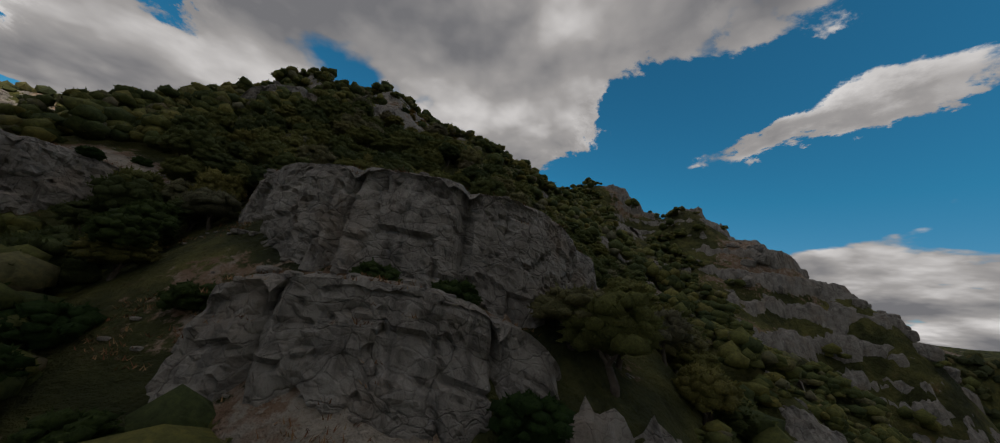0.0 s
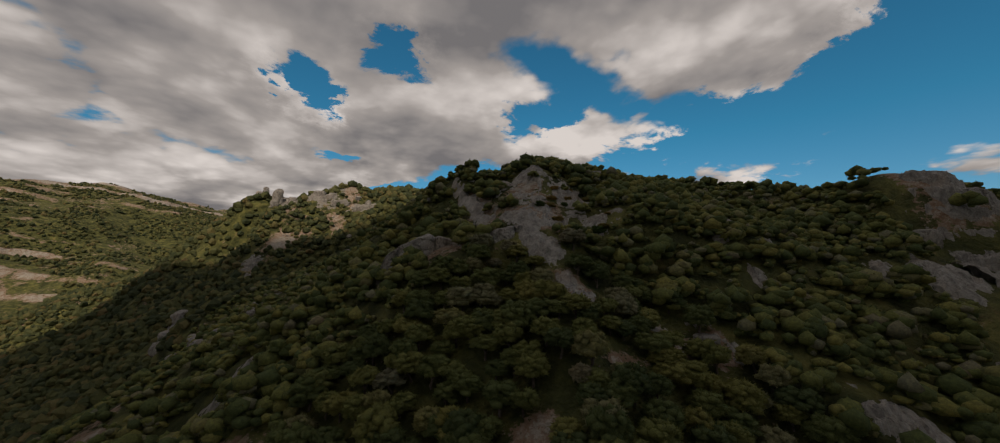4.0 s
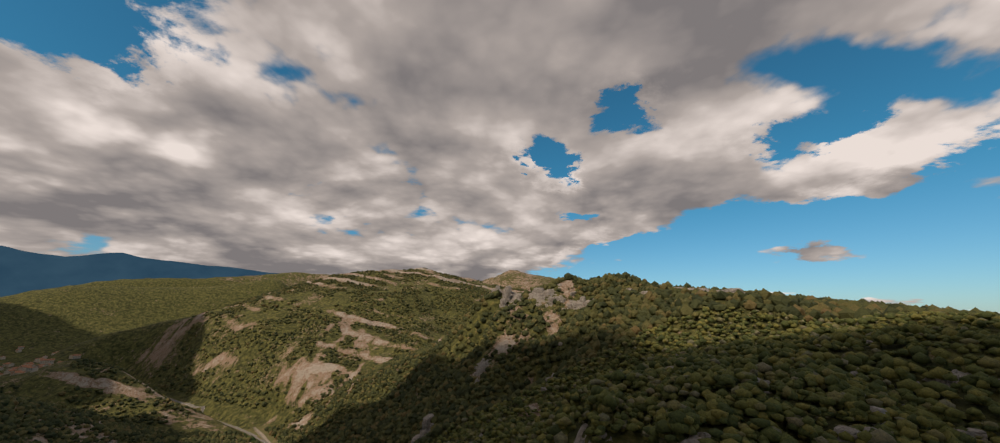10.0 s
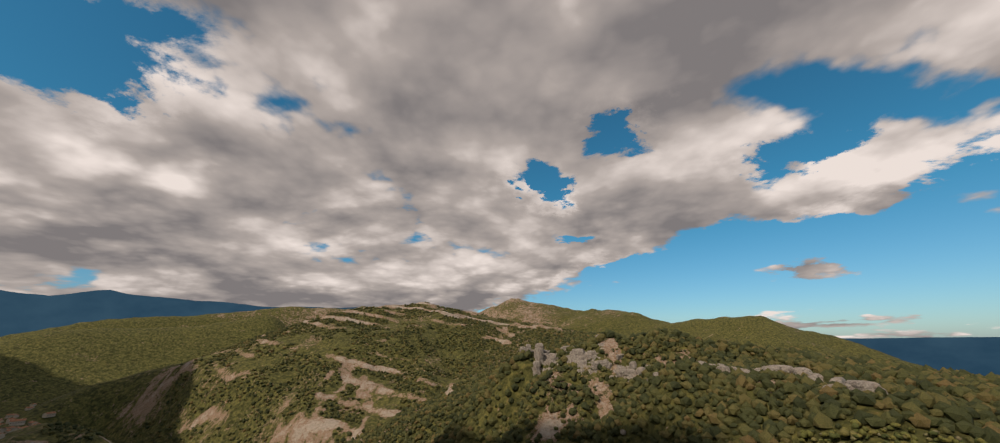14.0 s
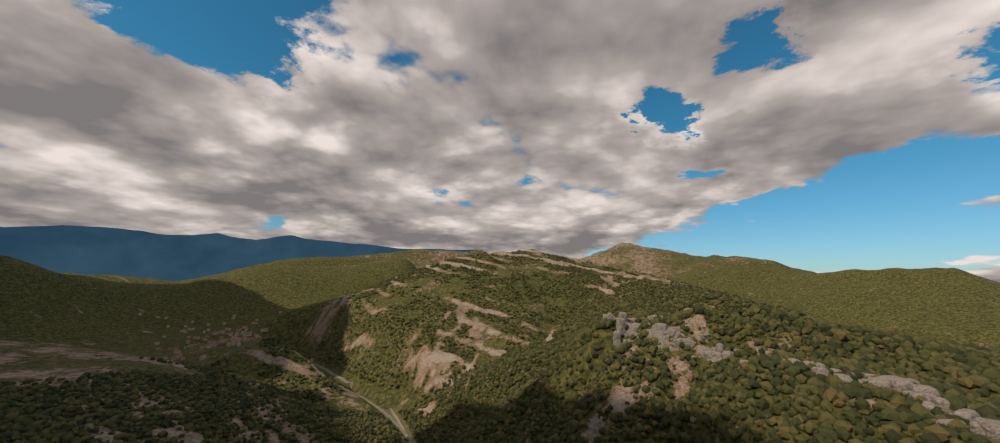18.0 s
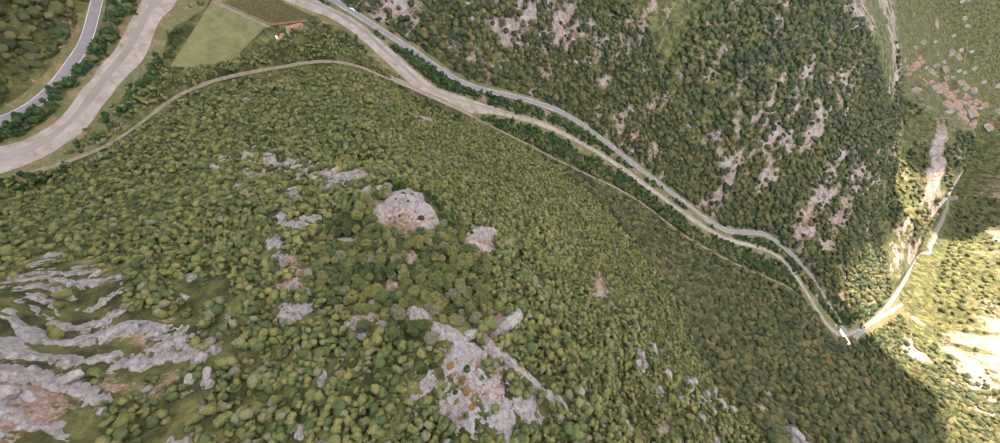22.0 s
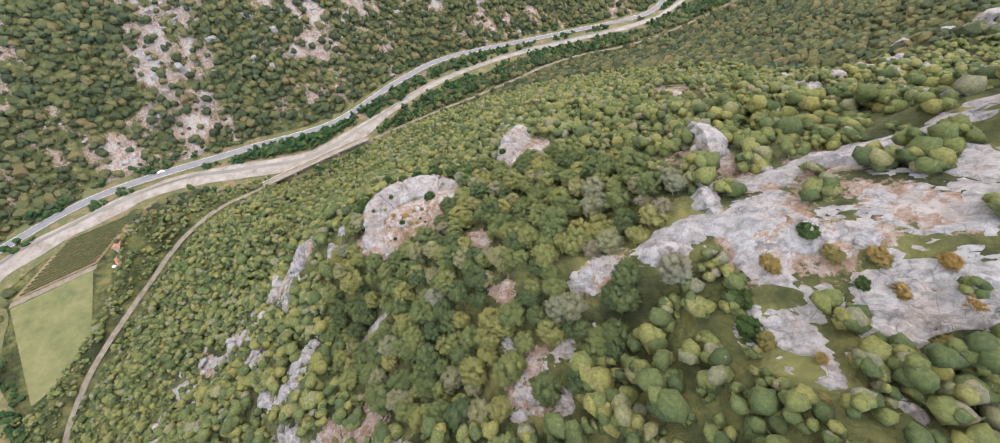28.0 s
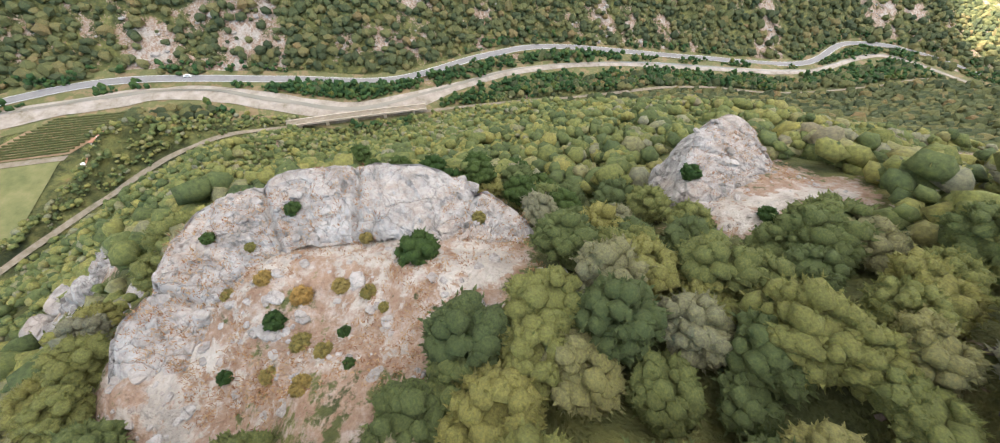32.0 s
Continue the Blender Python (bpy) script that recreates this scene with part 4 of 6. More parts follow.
def rock_field(spec, seed, label, group):
    cx, cy, rx, ry, turn, amp, tread = spec
    reach, gap = max(rx, ry) * 1.25, 0.38 if max(rx, ry) < 15 else 0.7
    n = int(2 * reach / gap)
    x, y = np.meshgrid(cx + np.linspace(-reach, reach, n), cy + np.linspace(-reach, reach, n), indexing="ij")
    rise = rock_rise(x, y, spec, seed)
    joint = 2.4 if gap < 0.5 else 5.0
    h = height(x, y)
    z = h + rise * (0.75 + 0.25 * value_noise(x, y, 4, seed + 3, 2))
    if tread:
        k = (z + 1.5 * value_noise(x, y, 14, seed + 5, 3)) / tread
        fr = k - np.floor(k)
        z = z + 0.75 * tread * (step(0.55, 0.95, fr) - fr)
    z = z + jointed(x + 0.4 * z, y + 0.3 * z, joint, seed + 7, 0.20 * joint ** 0.8, 0.30 * joint ** 0.8) * np.clip(rise / amp + 0.6, 0, 1) * (1.7 if tread else 1.0)
    c, q = math.cos(radians(turn)), math.sin(radians(turn))
    keep = np.hypot(((x - cx) * c + (y - cy) * q) / rx, ((y - cy) * c - (x - cx) * q) / ry) < 1.22
    i = np.arange(n * n).reshape(n, n)
    f = np.stack([i[:-1, :-1], i[1:, :-1], i[1:, 1:], i[:-1, 1:]], -1).reshape(-1, 4)
    f = f[keep.ravel()[f].any(1)]
    origin = np.array((cx, cy, float(h[n // 2, n // 2])))
    mat = ledge_mat if amp < 2.4 else rock_mat
    points = np.stack([x, y, z], -1).reshape(-1, 3) - origin
    if max(rx, ry) < 4.5:
        used, f = np.unique(f, return_inverse=True)
        ob = mesh_object("rock_outcrop", points[used], f.reshape(-1, 4), mat, False)
    else:
        # cut along the widest joints into slabs
        ob = new("rock_outcrop")
        size = max(3.0, max(rx, ry) * 0.55)
        mid = points[f].mean(1)
        _, _, who = cells_flat((mid[:, 0] + 500) / size, (mid[:, 1] + 500) / size, seed + 15)
        for w in np.unique(who):
            used, g = np.unique(f[who == w], return_inverse=True)
            slab = mesh_object("slab", points[used], g.reshape(-1, 4), mat, False)
            slab.parent = ob
    ob.location = origin
    return tagged(ob, label, "rock", group)


for k, spec in enumerate(ROCK_FIELDS):
    wide = max(spec[2:4]) > 15
    rock_field(spec, 31 + k, ("broad grey limestone cliff with ledges and shrubs" if spec[1] < 0 else "limestone ribs and ledges on the far crest") if wide else ("cracked grey limestone slab among the oaks" if spec[5] < 1.5 else "weathered limestone outcrop on the scrubby slope"), ("ledges of the south cliff" if spec[1] < 0 else "ribs of the far crest") if wide else "rocks of the slope")
outcrop("slender rock pillar below the knob", 193, 9, (2.4, 2.6, 7), 0, 64, n=18, joint=2.5, top=190.5)
outcrop("upright limestone block among the oaks", 115.8, 49.5, (1.7, 1.7, 3.4), 20, 14, n=34, joint=1.8, top=181.5, blocky=4)
outcrop("upright limestone block among the oaks", 203, 16, (2.4, 2.6, 4), 10, 65, n=18, joint=2.2, top=190, blocky=4)
FAR_ROCKS = [
    (65, 344, 4, 12, 9, -15), (58, 330, 3.5, 9, 7, -10), (72, 318, 4, 8, 6, 10), (133, 465, 5, 6, 15, 0), (138, 477, 5, 7, 17, 20), (128, 486, 4, 6, 13, 0), (142, 495, 5, 8, 14, 10), (124, 504, 5, 5, 11, 0),
    (153, 479, 6, 5, 9, 0), (173, 445, 8, 5, 6, -30), (190, 425, 9, 4, 6, -30), (208, 405, 9, 4, 5, -40), (223, 377, 8, 4, 5, -50)]
for k, (x, y, a, b, c, turn) in enumerate(FAR_ROCKS):
    outcrop("tall limestone pinnacle on the far crest" if c > 8 else "limestone rib on the far crest", x, y, (a * 0.8, b * 0.8, c * 0.62), turn, 71 + k, n=18, joint=4.0, blocky=4, group="rocks of the far crest")
RIDGE_ROCKS = [
    (263, 242, 9, 5, 4, 70), (268, 300, 10, 5, 5, 80), (255, 292, 7, 5, 4, 60), (142, 535, 9, 6, 6, 20), (161, 530, 10, 5, 6, 10), (182, 516, 9, 5, 5, 0), (239, 351, 7, 4, 4, 60), (248, 309, 8, 4, 4, 70), (209, 472, 8, 5, 4, 20), (150, 337, 2, 10, 1.2, -25)]
for k, (x, y, a, b, c, turn) in enumerate(RIDGE_ROCKS):
    outcrop("low limestone rib among scrub on the ridge", x, y, (a, b, c), turn, 91 + k, n=18, joint=3.5, blocky=4, group="ribs of the ridge")


def block_scatter():
    """Limestone blocks that stand up out of the scrub along the crest, down the spur and over the south cliff."""
    g = np.random.RandomState(77)
    shapes = []
    for k in range(6):
        p, f = rock_shape((1.0, 1.0, 1.0), 400 + k, 9, 3.4, 0.9, 1.0)
        shapes.append(mesh_object("limestone_block", p, f, rock_mat, False))
    lines = [([(126, 490), (142, 516), (163, 528), (185, 512), (209, 479)], 10, 26, 4.2), ([(133, 464), (155, 479), (176, 442), (208, 405), (227, 372), (241, 333), (270, 320), (262, 242)], 16, 62, 3.8),
             ([(63, 346), (56, 320), (70, 320), (62, 280), (66, 230), (80, 190), (88, 165)], 18, 34, 2.8), ([(150, 250), (160, 320), (155, 338)], 30, 16, 2.2), ([(120, 100), (135, 130), (170, 150), (205, 175)], 26, 24, 1.8),
             ([(150, 40), (170, 70), (190, 100), (215, 120)], 22, 22, 1.7), ([(160, -80), (175, -50), (168, -20), (158, -5)], 11, 34, 1.8), ([(62, -5), (66, -25), (60, -45), (72, -70)], 8, 22, 2.0), ([(-225, -60), (-240, 40), (-250, 150), (-300, 300)], 40, 26, 3.0)]
    n = 0
    for line, wide, count, big in lines:
        pts = smooth_line(np.array(line, float), 2.0)
        for _ in range(count):
            x, y = pts[g.randint(len(pts))] + g.normal(0, wide * 0.45, 2)
            s = big * g.uniform(0.45, 1.15)
            ob = shapes[n] if n < 6 else new("limestone_block", shapes[n % 6].data)
            z = float(height(np.array([x]), np.array([y]))[0])
            ob.matrix_basis = pose(x, y, z + 0.25 * s, g.uniform(-14, 14), g.uniform(-14, 14), g.uniform(0, 360)) @ Matrix.Diagonal((s * g.uniform(0.8, 1.7), s * g.uniform(0.6, 1.0), s * g.uniform(0.7, 1.25), 1))
            tagged(ob, "pale weathered limestone block standing out of the scrub", "rock", "limestone blocks")
            n += 1


block_scatter()


def scatter(count, box, seed):
    g = np.random.RandomState(seed)
    return g, g.uniform(box[0], box[1], count), g.uniform(box[2], box[3], count)


def merged(name, verts, faces, where, scale, spin, mat, label, category, smooth=False):
    """Many small pieces as one mesh: templates placed by place, scale and turn."""
    V, F, start = [], [], 0
    c, s = np.cos(spin), np.sin(spin)
    pick = np.arange(len(where)) % len(verts)
    for k, (tv, tf) in enumerate(zip(verts, faces)):
        m = pick == k
        if not m.any():
            continue
        q = tv[None] * scale[m][:, None, :]
        q = np.stack([q[..., 0] * c[m][:, None] - q[..., 1] * s[m][:, None], q[..., 0] * s[m][:, None] + q[..., 1] * c[m][:, None], q[..., 2]], -1) + where[m][:, None, :]
        V.append(q.reshape(-1, 3))
        F.append((tf[None] + (np.arange(m.sum()) * len(tv))[:, None, None] + start).reshape(-1, tf.shape[1]))
        start += m.sum() * len(tv)
    return tagged(mesh_object(name, np.concatenate(V), np.concatenate(F), mat, smooth), label, category, kind="stuff")


stones = [rock_shape((1, 1, 0.75), 120 + k, 5, 3.5, 0.9, 0.8) for k in range(5)]
g, sx, sy = scatter(26000, (-420, 330, -380, 640), 5)
sz = height(sx, sy)
ok = (bareness(sx, sy, sz) > 0.45) & (line_distance(sx, sy, ROAD)[0] > 9) & (line_distance(sx, sy, RIVER)[0] > 16) & (np.hypot(sx - 70, sy - 34) > 34)
sx, sy, sz = sx[ok][:1100], sy[ok][:1100], sz[ok][:1100]
size = np.exp(g.normal(-0.35, 0.6, len(sx))).clip(0.2, 2.4)
merged("boulders", [s[0] for s in stones], [s[1] for s in stones], np.column_stack([sx, sy, sz + 0.15 * size]), np.column_stack([size * g.uniform(0.8, 1.5, len(sx)), size, size * g.uniform(0.5, 0.9, len(sx))]),
       g.uniform(0, 6.3, len(sx)), rock_mat, "loose limestone boulders scattered over bare ground", "boulders")

# ---- trees ----
def make_leaf(name, stops, island=True, scale=2.2):
    m, nt, b = material(name, 0.8)
    b.inputs["Specular IOR Level"].default_value = 0.15
    rnd = nt.nodes.new("ShaderNodeNewGeometry").outputs["Random Per Island"] if island else nt.nodes.new("ShaderNodeObjectInfo").outputs["Random"]
    pos = nt.nodes.new("ShaderNodeNewGeometry").outputs["Position"]
    hue = calc(nt, "ADD", calc(nt, "MULTIPLY", rnd, 0.75), calc(nt, "MULTIPLY", noise_node(nt, 0.04, 4, 0.6, 0, pos), 0.25))
    col = ramp_node(nt, hue, stops)
    leaf = noise_node(nt, scale, 8, 0.75, 0.2, pos)
    # shade of the gaps between leaves is put into the colour where noise is low
    col = mix_node(nt, 1.0, col, ramp_node(nt, leaf, [(0.30, (0.62, 0.63, 0.60)), (0.48, (1.08, 1.08, 1.05)), (0.70, (1.8, 1.7, 1.3))]), "MULTIPLY")
    nt.links.new(col, b.inputs["Base Color"])
    relief(nt, b, leaf, 0.35, 0.8)
    thin, both = nt.nodes.new("ShaderNodeBsdfTranslucent"), nt.nodes.new("ShaderNodeMixShader")
    both.inputs[0].default_value = 0.32
    nt.links.new(col, thin.inputs[0])
    out = [n for n in nt.nodes if n.type == "OUTPUT_MATERIAL"][0]
    nt.links.new(b.outputs[0], both.inputs[1])
    nt.links.new(thin.outputs[0], both.inputs[2])
    nt.links.new(both.outputs[0], out.inputs["Surface"])
    return m


# blue in the oak and far scrub ramps is raised to stand for haze
OAK = [(0.10, (0.067, 0.092, 0.040)), (0.38, (0.110, 0.135, 0.051)), (0.60, (0.165, 0.178, 0.061)), (0.76, (0.215, 0.205, 0.068)), (0.86, (0.187, 0.190, 0.134)), (0.96, (0.232, 0.155, 0.076))]
leaf_mat, oak_mat = make_leaf("oak_leaves_far", OAK, True), make_leaf("oak_leaves", OAK, False, 8.0)
pine_mat = make_leaf("scrub_leaves_far", [(0.10, (0.044, 0.058, 0.032)), (0.40, (0.073, 0.088, 0.042)), (0.65, (0.110, 0.118, 0.051)), (0.82, (0.149, 0.135, 0.061)), (0.95, (0.182, 0.120, 0.064))], True)
bush_mat = make_leaf("evergreen_shrub", [(0.2, (0.030, 0.062, 0.016)), (0.7, (0.055, 0.085, 0.024))], False, 5.0)
dry_mat = make_leaf("yellow_shrub", [(0.2, (0.14, 0.13, 0.04)), (0.6, (0.20, 0.16, 0.055)), (0.9, (0.26, 0.16, 0.05))], False, 5.0)
wet_mat = make_leaf("riverside_leaves", [(0.1, (0.026, 0.058, 0.022)), (0.5, (0.040, 0.085, 0.032)), (0.8, (0.06, 0.10, 0.03)), (0.95, (0.13, 0.12, 0.03))], True)
bark_mat, bnt, bb = material("bark", 0.95)
bnt.links.new(ramp_node(bnt, noise_node(bnt, 6, 6), [(0.3, (0.05, 0.04, 0.032)), (0.7, (0.16, 0.135, 0.11))]), bb.inputs["Base Color"])


def ico(level):
    bm = bmesh.new()
    bmesh.ops.create_icosphere(bm, subdivisions=level, radius=1.0)
    v, f = np.array([w.co for w in bm.verts]), np.array([[w.index for w in q.verts] for q in bm.faces])
    bm.free()
    return v, f


ICO = {k: ico(k) for k in (1, 2, 3)}


def lump(level, seed, rough=0.28):
    """A leafy clump: a ball with an uneven, knobbly outline and a flattened foot."""
    v, f = ICO[level]
    g = np.random.RandomState(seed)
    r = 1 + rough * (value_noise(v[:, 0] * 3 + seed, v[:, 1] * 3 + v[:, 2] * 2, 1.2, seed, 3) + 0.6 * g.uniform(-1, 1, len(v)))
    p = v * r[:, None]
    p[:, 2] = np.where(p[:, 2] < 0, p[:, 2] * 0.6, p[:, 2])
    return p, f


def crown_mesh(seed, count=64, level=1, sprigs=1150):
    """A crown of many clumps round a middle, with sprigs of leaves standing out of it."""
    g = np.random.RandomState(seed)
    V, F, n = [], [], 0
    mean = min(0.42, 1.1 / count**0.42)
    if count > 20:
        p, f = lump(2, seed * 50 + 49, 0.2)
        V.append(p * (0.60, 0.60, 0.44))
        F.append(f)
        n = len(p)
    for k in range(count):
        a, h = g.uniform(0, 6.3), g.uniform(-0.35, 0.95)
        rad = 0.62 * math.sqrt(max(0.0, 1 - h * h * 0.8)) * g.uniform(0.72, 1.08)
        p, f = lump(level, seed * 50 + k, 0.33)
        p = p * mean * g.uniform(0.68, 1.3) * (1, 1, 0.85) + (rad * math.cos(a), rad * math.sin(a), 0.52 * h)
        V.append(p)
        F.append(f + n)
        n += len(p)
    core = np.concatenate(V)
    for k in range(sprigs):
        c = core[g.randint(len(core))]
        out = c / (np.linalg.norm(c) + 1e-6)
        t = np.cross(out, g.normal(size=3))
        t /= np.linalg.norm(t) + 1e-6
        s = g.uniform(0.030, 0.062)
        V.append(np.array([c - t * s * 0.7, c + t * s * 0.7, c + out * s * 1.6 + g.normal(size=3) * 0.03]))
        F.append(np.array([[n, n + 1, n + 2]]))
        n += 3
    return np.concatenate(V), np.concatenate(F)


def trunk_mesh(seed):
    """A short crooked trunk with three limbs."""
    g = np.random.RandomState(seed)
    V, F = [], []

    def limb(a, b, r0, r1):
        n, ring = len(V), 6
        for t, r in ((0.0, r0), (0.5, 0.5 * (r0 + r1)), (1.0, r1)):
            c = np.array(a) * (1 - t) + np.array(b) * t + (g.normal(size=3) * 0.04 if t == 0.5 else 0)
            V.extend([c + (r * math.cos(k * 2 * math.pi / ring), r * math.sin(k * 2 * math.pi / ring), 0) for k in range(ring)])
        for s in range(2):
            for k in range(ring):
                F.append([n + s * ring + k, n + s * ring + (k + 1) % ring, n + (s + 1) * ring + (k + 1) % ring, n + (s + 1) * ring + k])

    fork = (g.uniform(-0.08, 0.08), g.uniform(-0.08, 0.08), 0.30)
    limb((0, 0, -0.25), fork, 0.085, 0.06)
    for k in range(3):
        a = 2.1 * k + g.uniform(0, 0.8)
        limb(fork, (0.34 * math.cos(a), 0.34 * math.sin(a), 0.72), 0.045, 0.02)
    return np.array(V), np.array(F)


def tree_thing(name, seed, mat, label, category, group, sprigs=1150):
    base = tagged(new(name), label, category, group)
    cv, cf = crown_mesh(seed, sprigs=sprigs)
    crown = mesh_object("crown", cv * (1, 1, 0.95) + (0, 0, 0.74), cf, mat, True)
    tv, tf = trunk_mesh(seed)
    trunk = mesh_object("trunk", tv, tf, bark_mat)
    crown.parent = trunk.parent = base
    return base


ROCK_SPOTS = [(67.5, 27, 5.5, 13), (72.5, 25, 6.5, 14), (77, 20, 6, 9), (60, 23, 3.5, 8), (66, 59, 7, 6)]


def room(x, y, z, seed, spare=0.0):
    """Where a tree can stand: off the rocks, the road, the river, the track and the field; thinner on bare ground."""
    g = np.random.RandomState(seed)
    free = g.uniform(0, 1, len(x)) > np.clip(bareness(x, y, z) * 1.9 - 0.25, 0, 0.985)
    for line, gap in ((ROAD, 7.5), (RIVER, 13.0), (RAIL, 4.0)):
        free &= line_distance(x, y, line)[0] > gap + spare
    free &= np.hypot(((x + 55) * 0.97 - (y + 166) * 0.24) / 70, ((y + 166) * 0.97 + (x + 55) * 0.24) / 27) > 1
    for cx, cy, a, b in ROCK_SPOTS:
        free &= np.hypot((x - cx) / (a + 0.6), (y - cy) / (b + 0.6)) > 1
    for k, spec in enumerate(ROCK_FIELDS):
        near = np.hypot(x - spec[0], y - spec[1]) < 1.3 * max(spec[2:4])
        if near.any():
            free[near] &= (rock_rise(x[near], y[near], spec, 31 + k) < -0.25 * spec[5]) | (g.uniform(0, 1, int(near.sum())) < 0.05)
    return free


def spread(box, gap, seed):
    """Places on a shaken grid."""
    g = np.random.RandomState(seed)
    x, y = np.meshgrid(np.arange(box[0], box[1], gap), np.arange(box[2], box[3], gap), indexing="ij")
    x, y = x.ravel() + g.uniform(-0.45, 0.45, x.size) * gap, y.ravel() + g.uniform(-0.45, 0.45, y.size) * gap
    return g, x, y


# oaks near the outcrop and on the spur, each a tree of its own
NEAR = (92.0, 32.0)
oaks = [tree_thing("holm_oak", 200 + k, oak_mat, "low evergreen oak with a dense rounded crown on the slope", "tree", "oaks of the spur") for k in range(6)]
g, x, y = spread((30, 160, -30, 100), 2.95, 71)
z = height(x, y)
ok = room(x, y, z, 72)
x, y, z = x[ok], y[ok], z[ok]
order = np.argsort(np.hypot(x - NEAR[0], y - NEAR[1]))[:300]
NEAR_REACH = float(np.hypot(x - NEAR[0], y - NEAR[1])[order[-1]])
for n, k in enumerate(order):
    s = g.uniform(2.0, 3.1)
    m = pose(x[k], y[k], z[k], g.uniform(-6, 6), g.uniform(-6, 6), g.uniform(0, 360)) @ Matrix.Diagonal((s * g.uniform(0.9, 1.15), s, s * g.uniform(0.8, 1.15), 1))
    if n < 6:
        oaks[n].matrix_basis = m
    else:
        copy = copy_thing(oaks[n % 6], Matrix())
        copy.matrix_basis = m


def forest(name, rings, level, mat, label, seed, kinds=6, rough=0.30, clumps=0):
    """Scrub forest as one mesh: crowns in rings round the spur, each ring with its own spacing and size."""
    P, S, R = [], [], []
    for (box, gap, size, inner, outer, test) in rings:
        g, x, y = spread(box, gap, seed)
        r = np.hypot(x - NEAR[0], y - NEAR[1])
        ok = (r > inner) & (r < outer)
        if test is not None:
            ok &= test(x, y)
        x, y = x[ok], y[ok]
        z = height(x, y)
        ok = room(x, y, z, seed + 1)
        x, y, z = x[ok], y[ok], z[ok]
        s = size * g.choice([0.55, 0.8, 1.0, 1.15, 1.35], len(x)) * g.uniform(0.85, 1.15, len(x))
        h = s * g.uniform(0.75, 1.2, len(x))
        P.append(np.column_stack([x, y, z + 0.42 * h]))
        S.append(np.column_stack([s * g.uniform(0.85, 1.2, len(x)), s, h]))
        R.append(g.uniform(0, 6.3, len(x)))
    shapes = [crown_mesh(seed * 10 + k, clumps, level, 8 * clumps if clumps > 6 else 12) if clumps else lump(level, seed * 10 + k, rough) for k in range(kinds)]
    return merged(name, [s[0] for s in shapes], [s[1] for s in shapes], np.concatenate(P), np.concatenate(S), np.concatenate(R), mat, label, "trees", clumps > 0)


east_half = lambda x, y: x < 420
forest("oak_scrub_near", [((-60, 240, -110, 180), 2.85, 2.25, NEAR_REACH, 105, None)], 1, leaf_mat, "dense evergreen oak scrub on the spur", 81, clumps=10)
forest("oak_scrub_middle", [((-200, 330, -220, 320), 3.7, 2.4, 105, 230, east_half)], 1, leaf_mat, "dense evergreen oak scrub on both sides of the gorge", 82, clumps=4)
forest("oak_scrub_far", [((-480, 460, -420, 560), 4.2, 2.6, 230, 430, lambda x, y: (x < 330) | (y > 100)), ((-800, 480, 200, 960), 6.6, 3.4, 430, 900, lambda x, y: (y > 250) | (x < -250))], 1, pine_mat, "oak and pine scrub thinning over the far slopes", 83, rough=0.36)

forest("oak_scrub_hill", [((-780, 430, 660, 1820), 9.5, 3.3, 560, 1900, lambda x, y: (hill_rock(x, y, height(x, y)) < 0.35) & (value_noise(x, y, 70, 68, 3) > -0.25) & (height(x, y) > 25))], 1, pine_mat, "low scrub dotted over the sunlit hill", 84, kinds=4, rough=0.36)


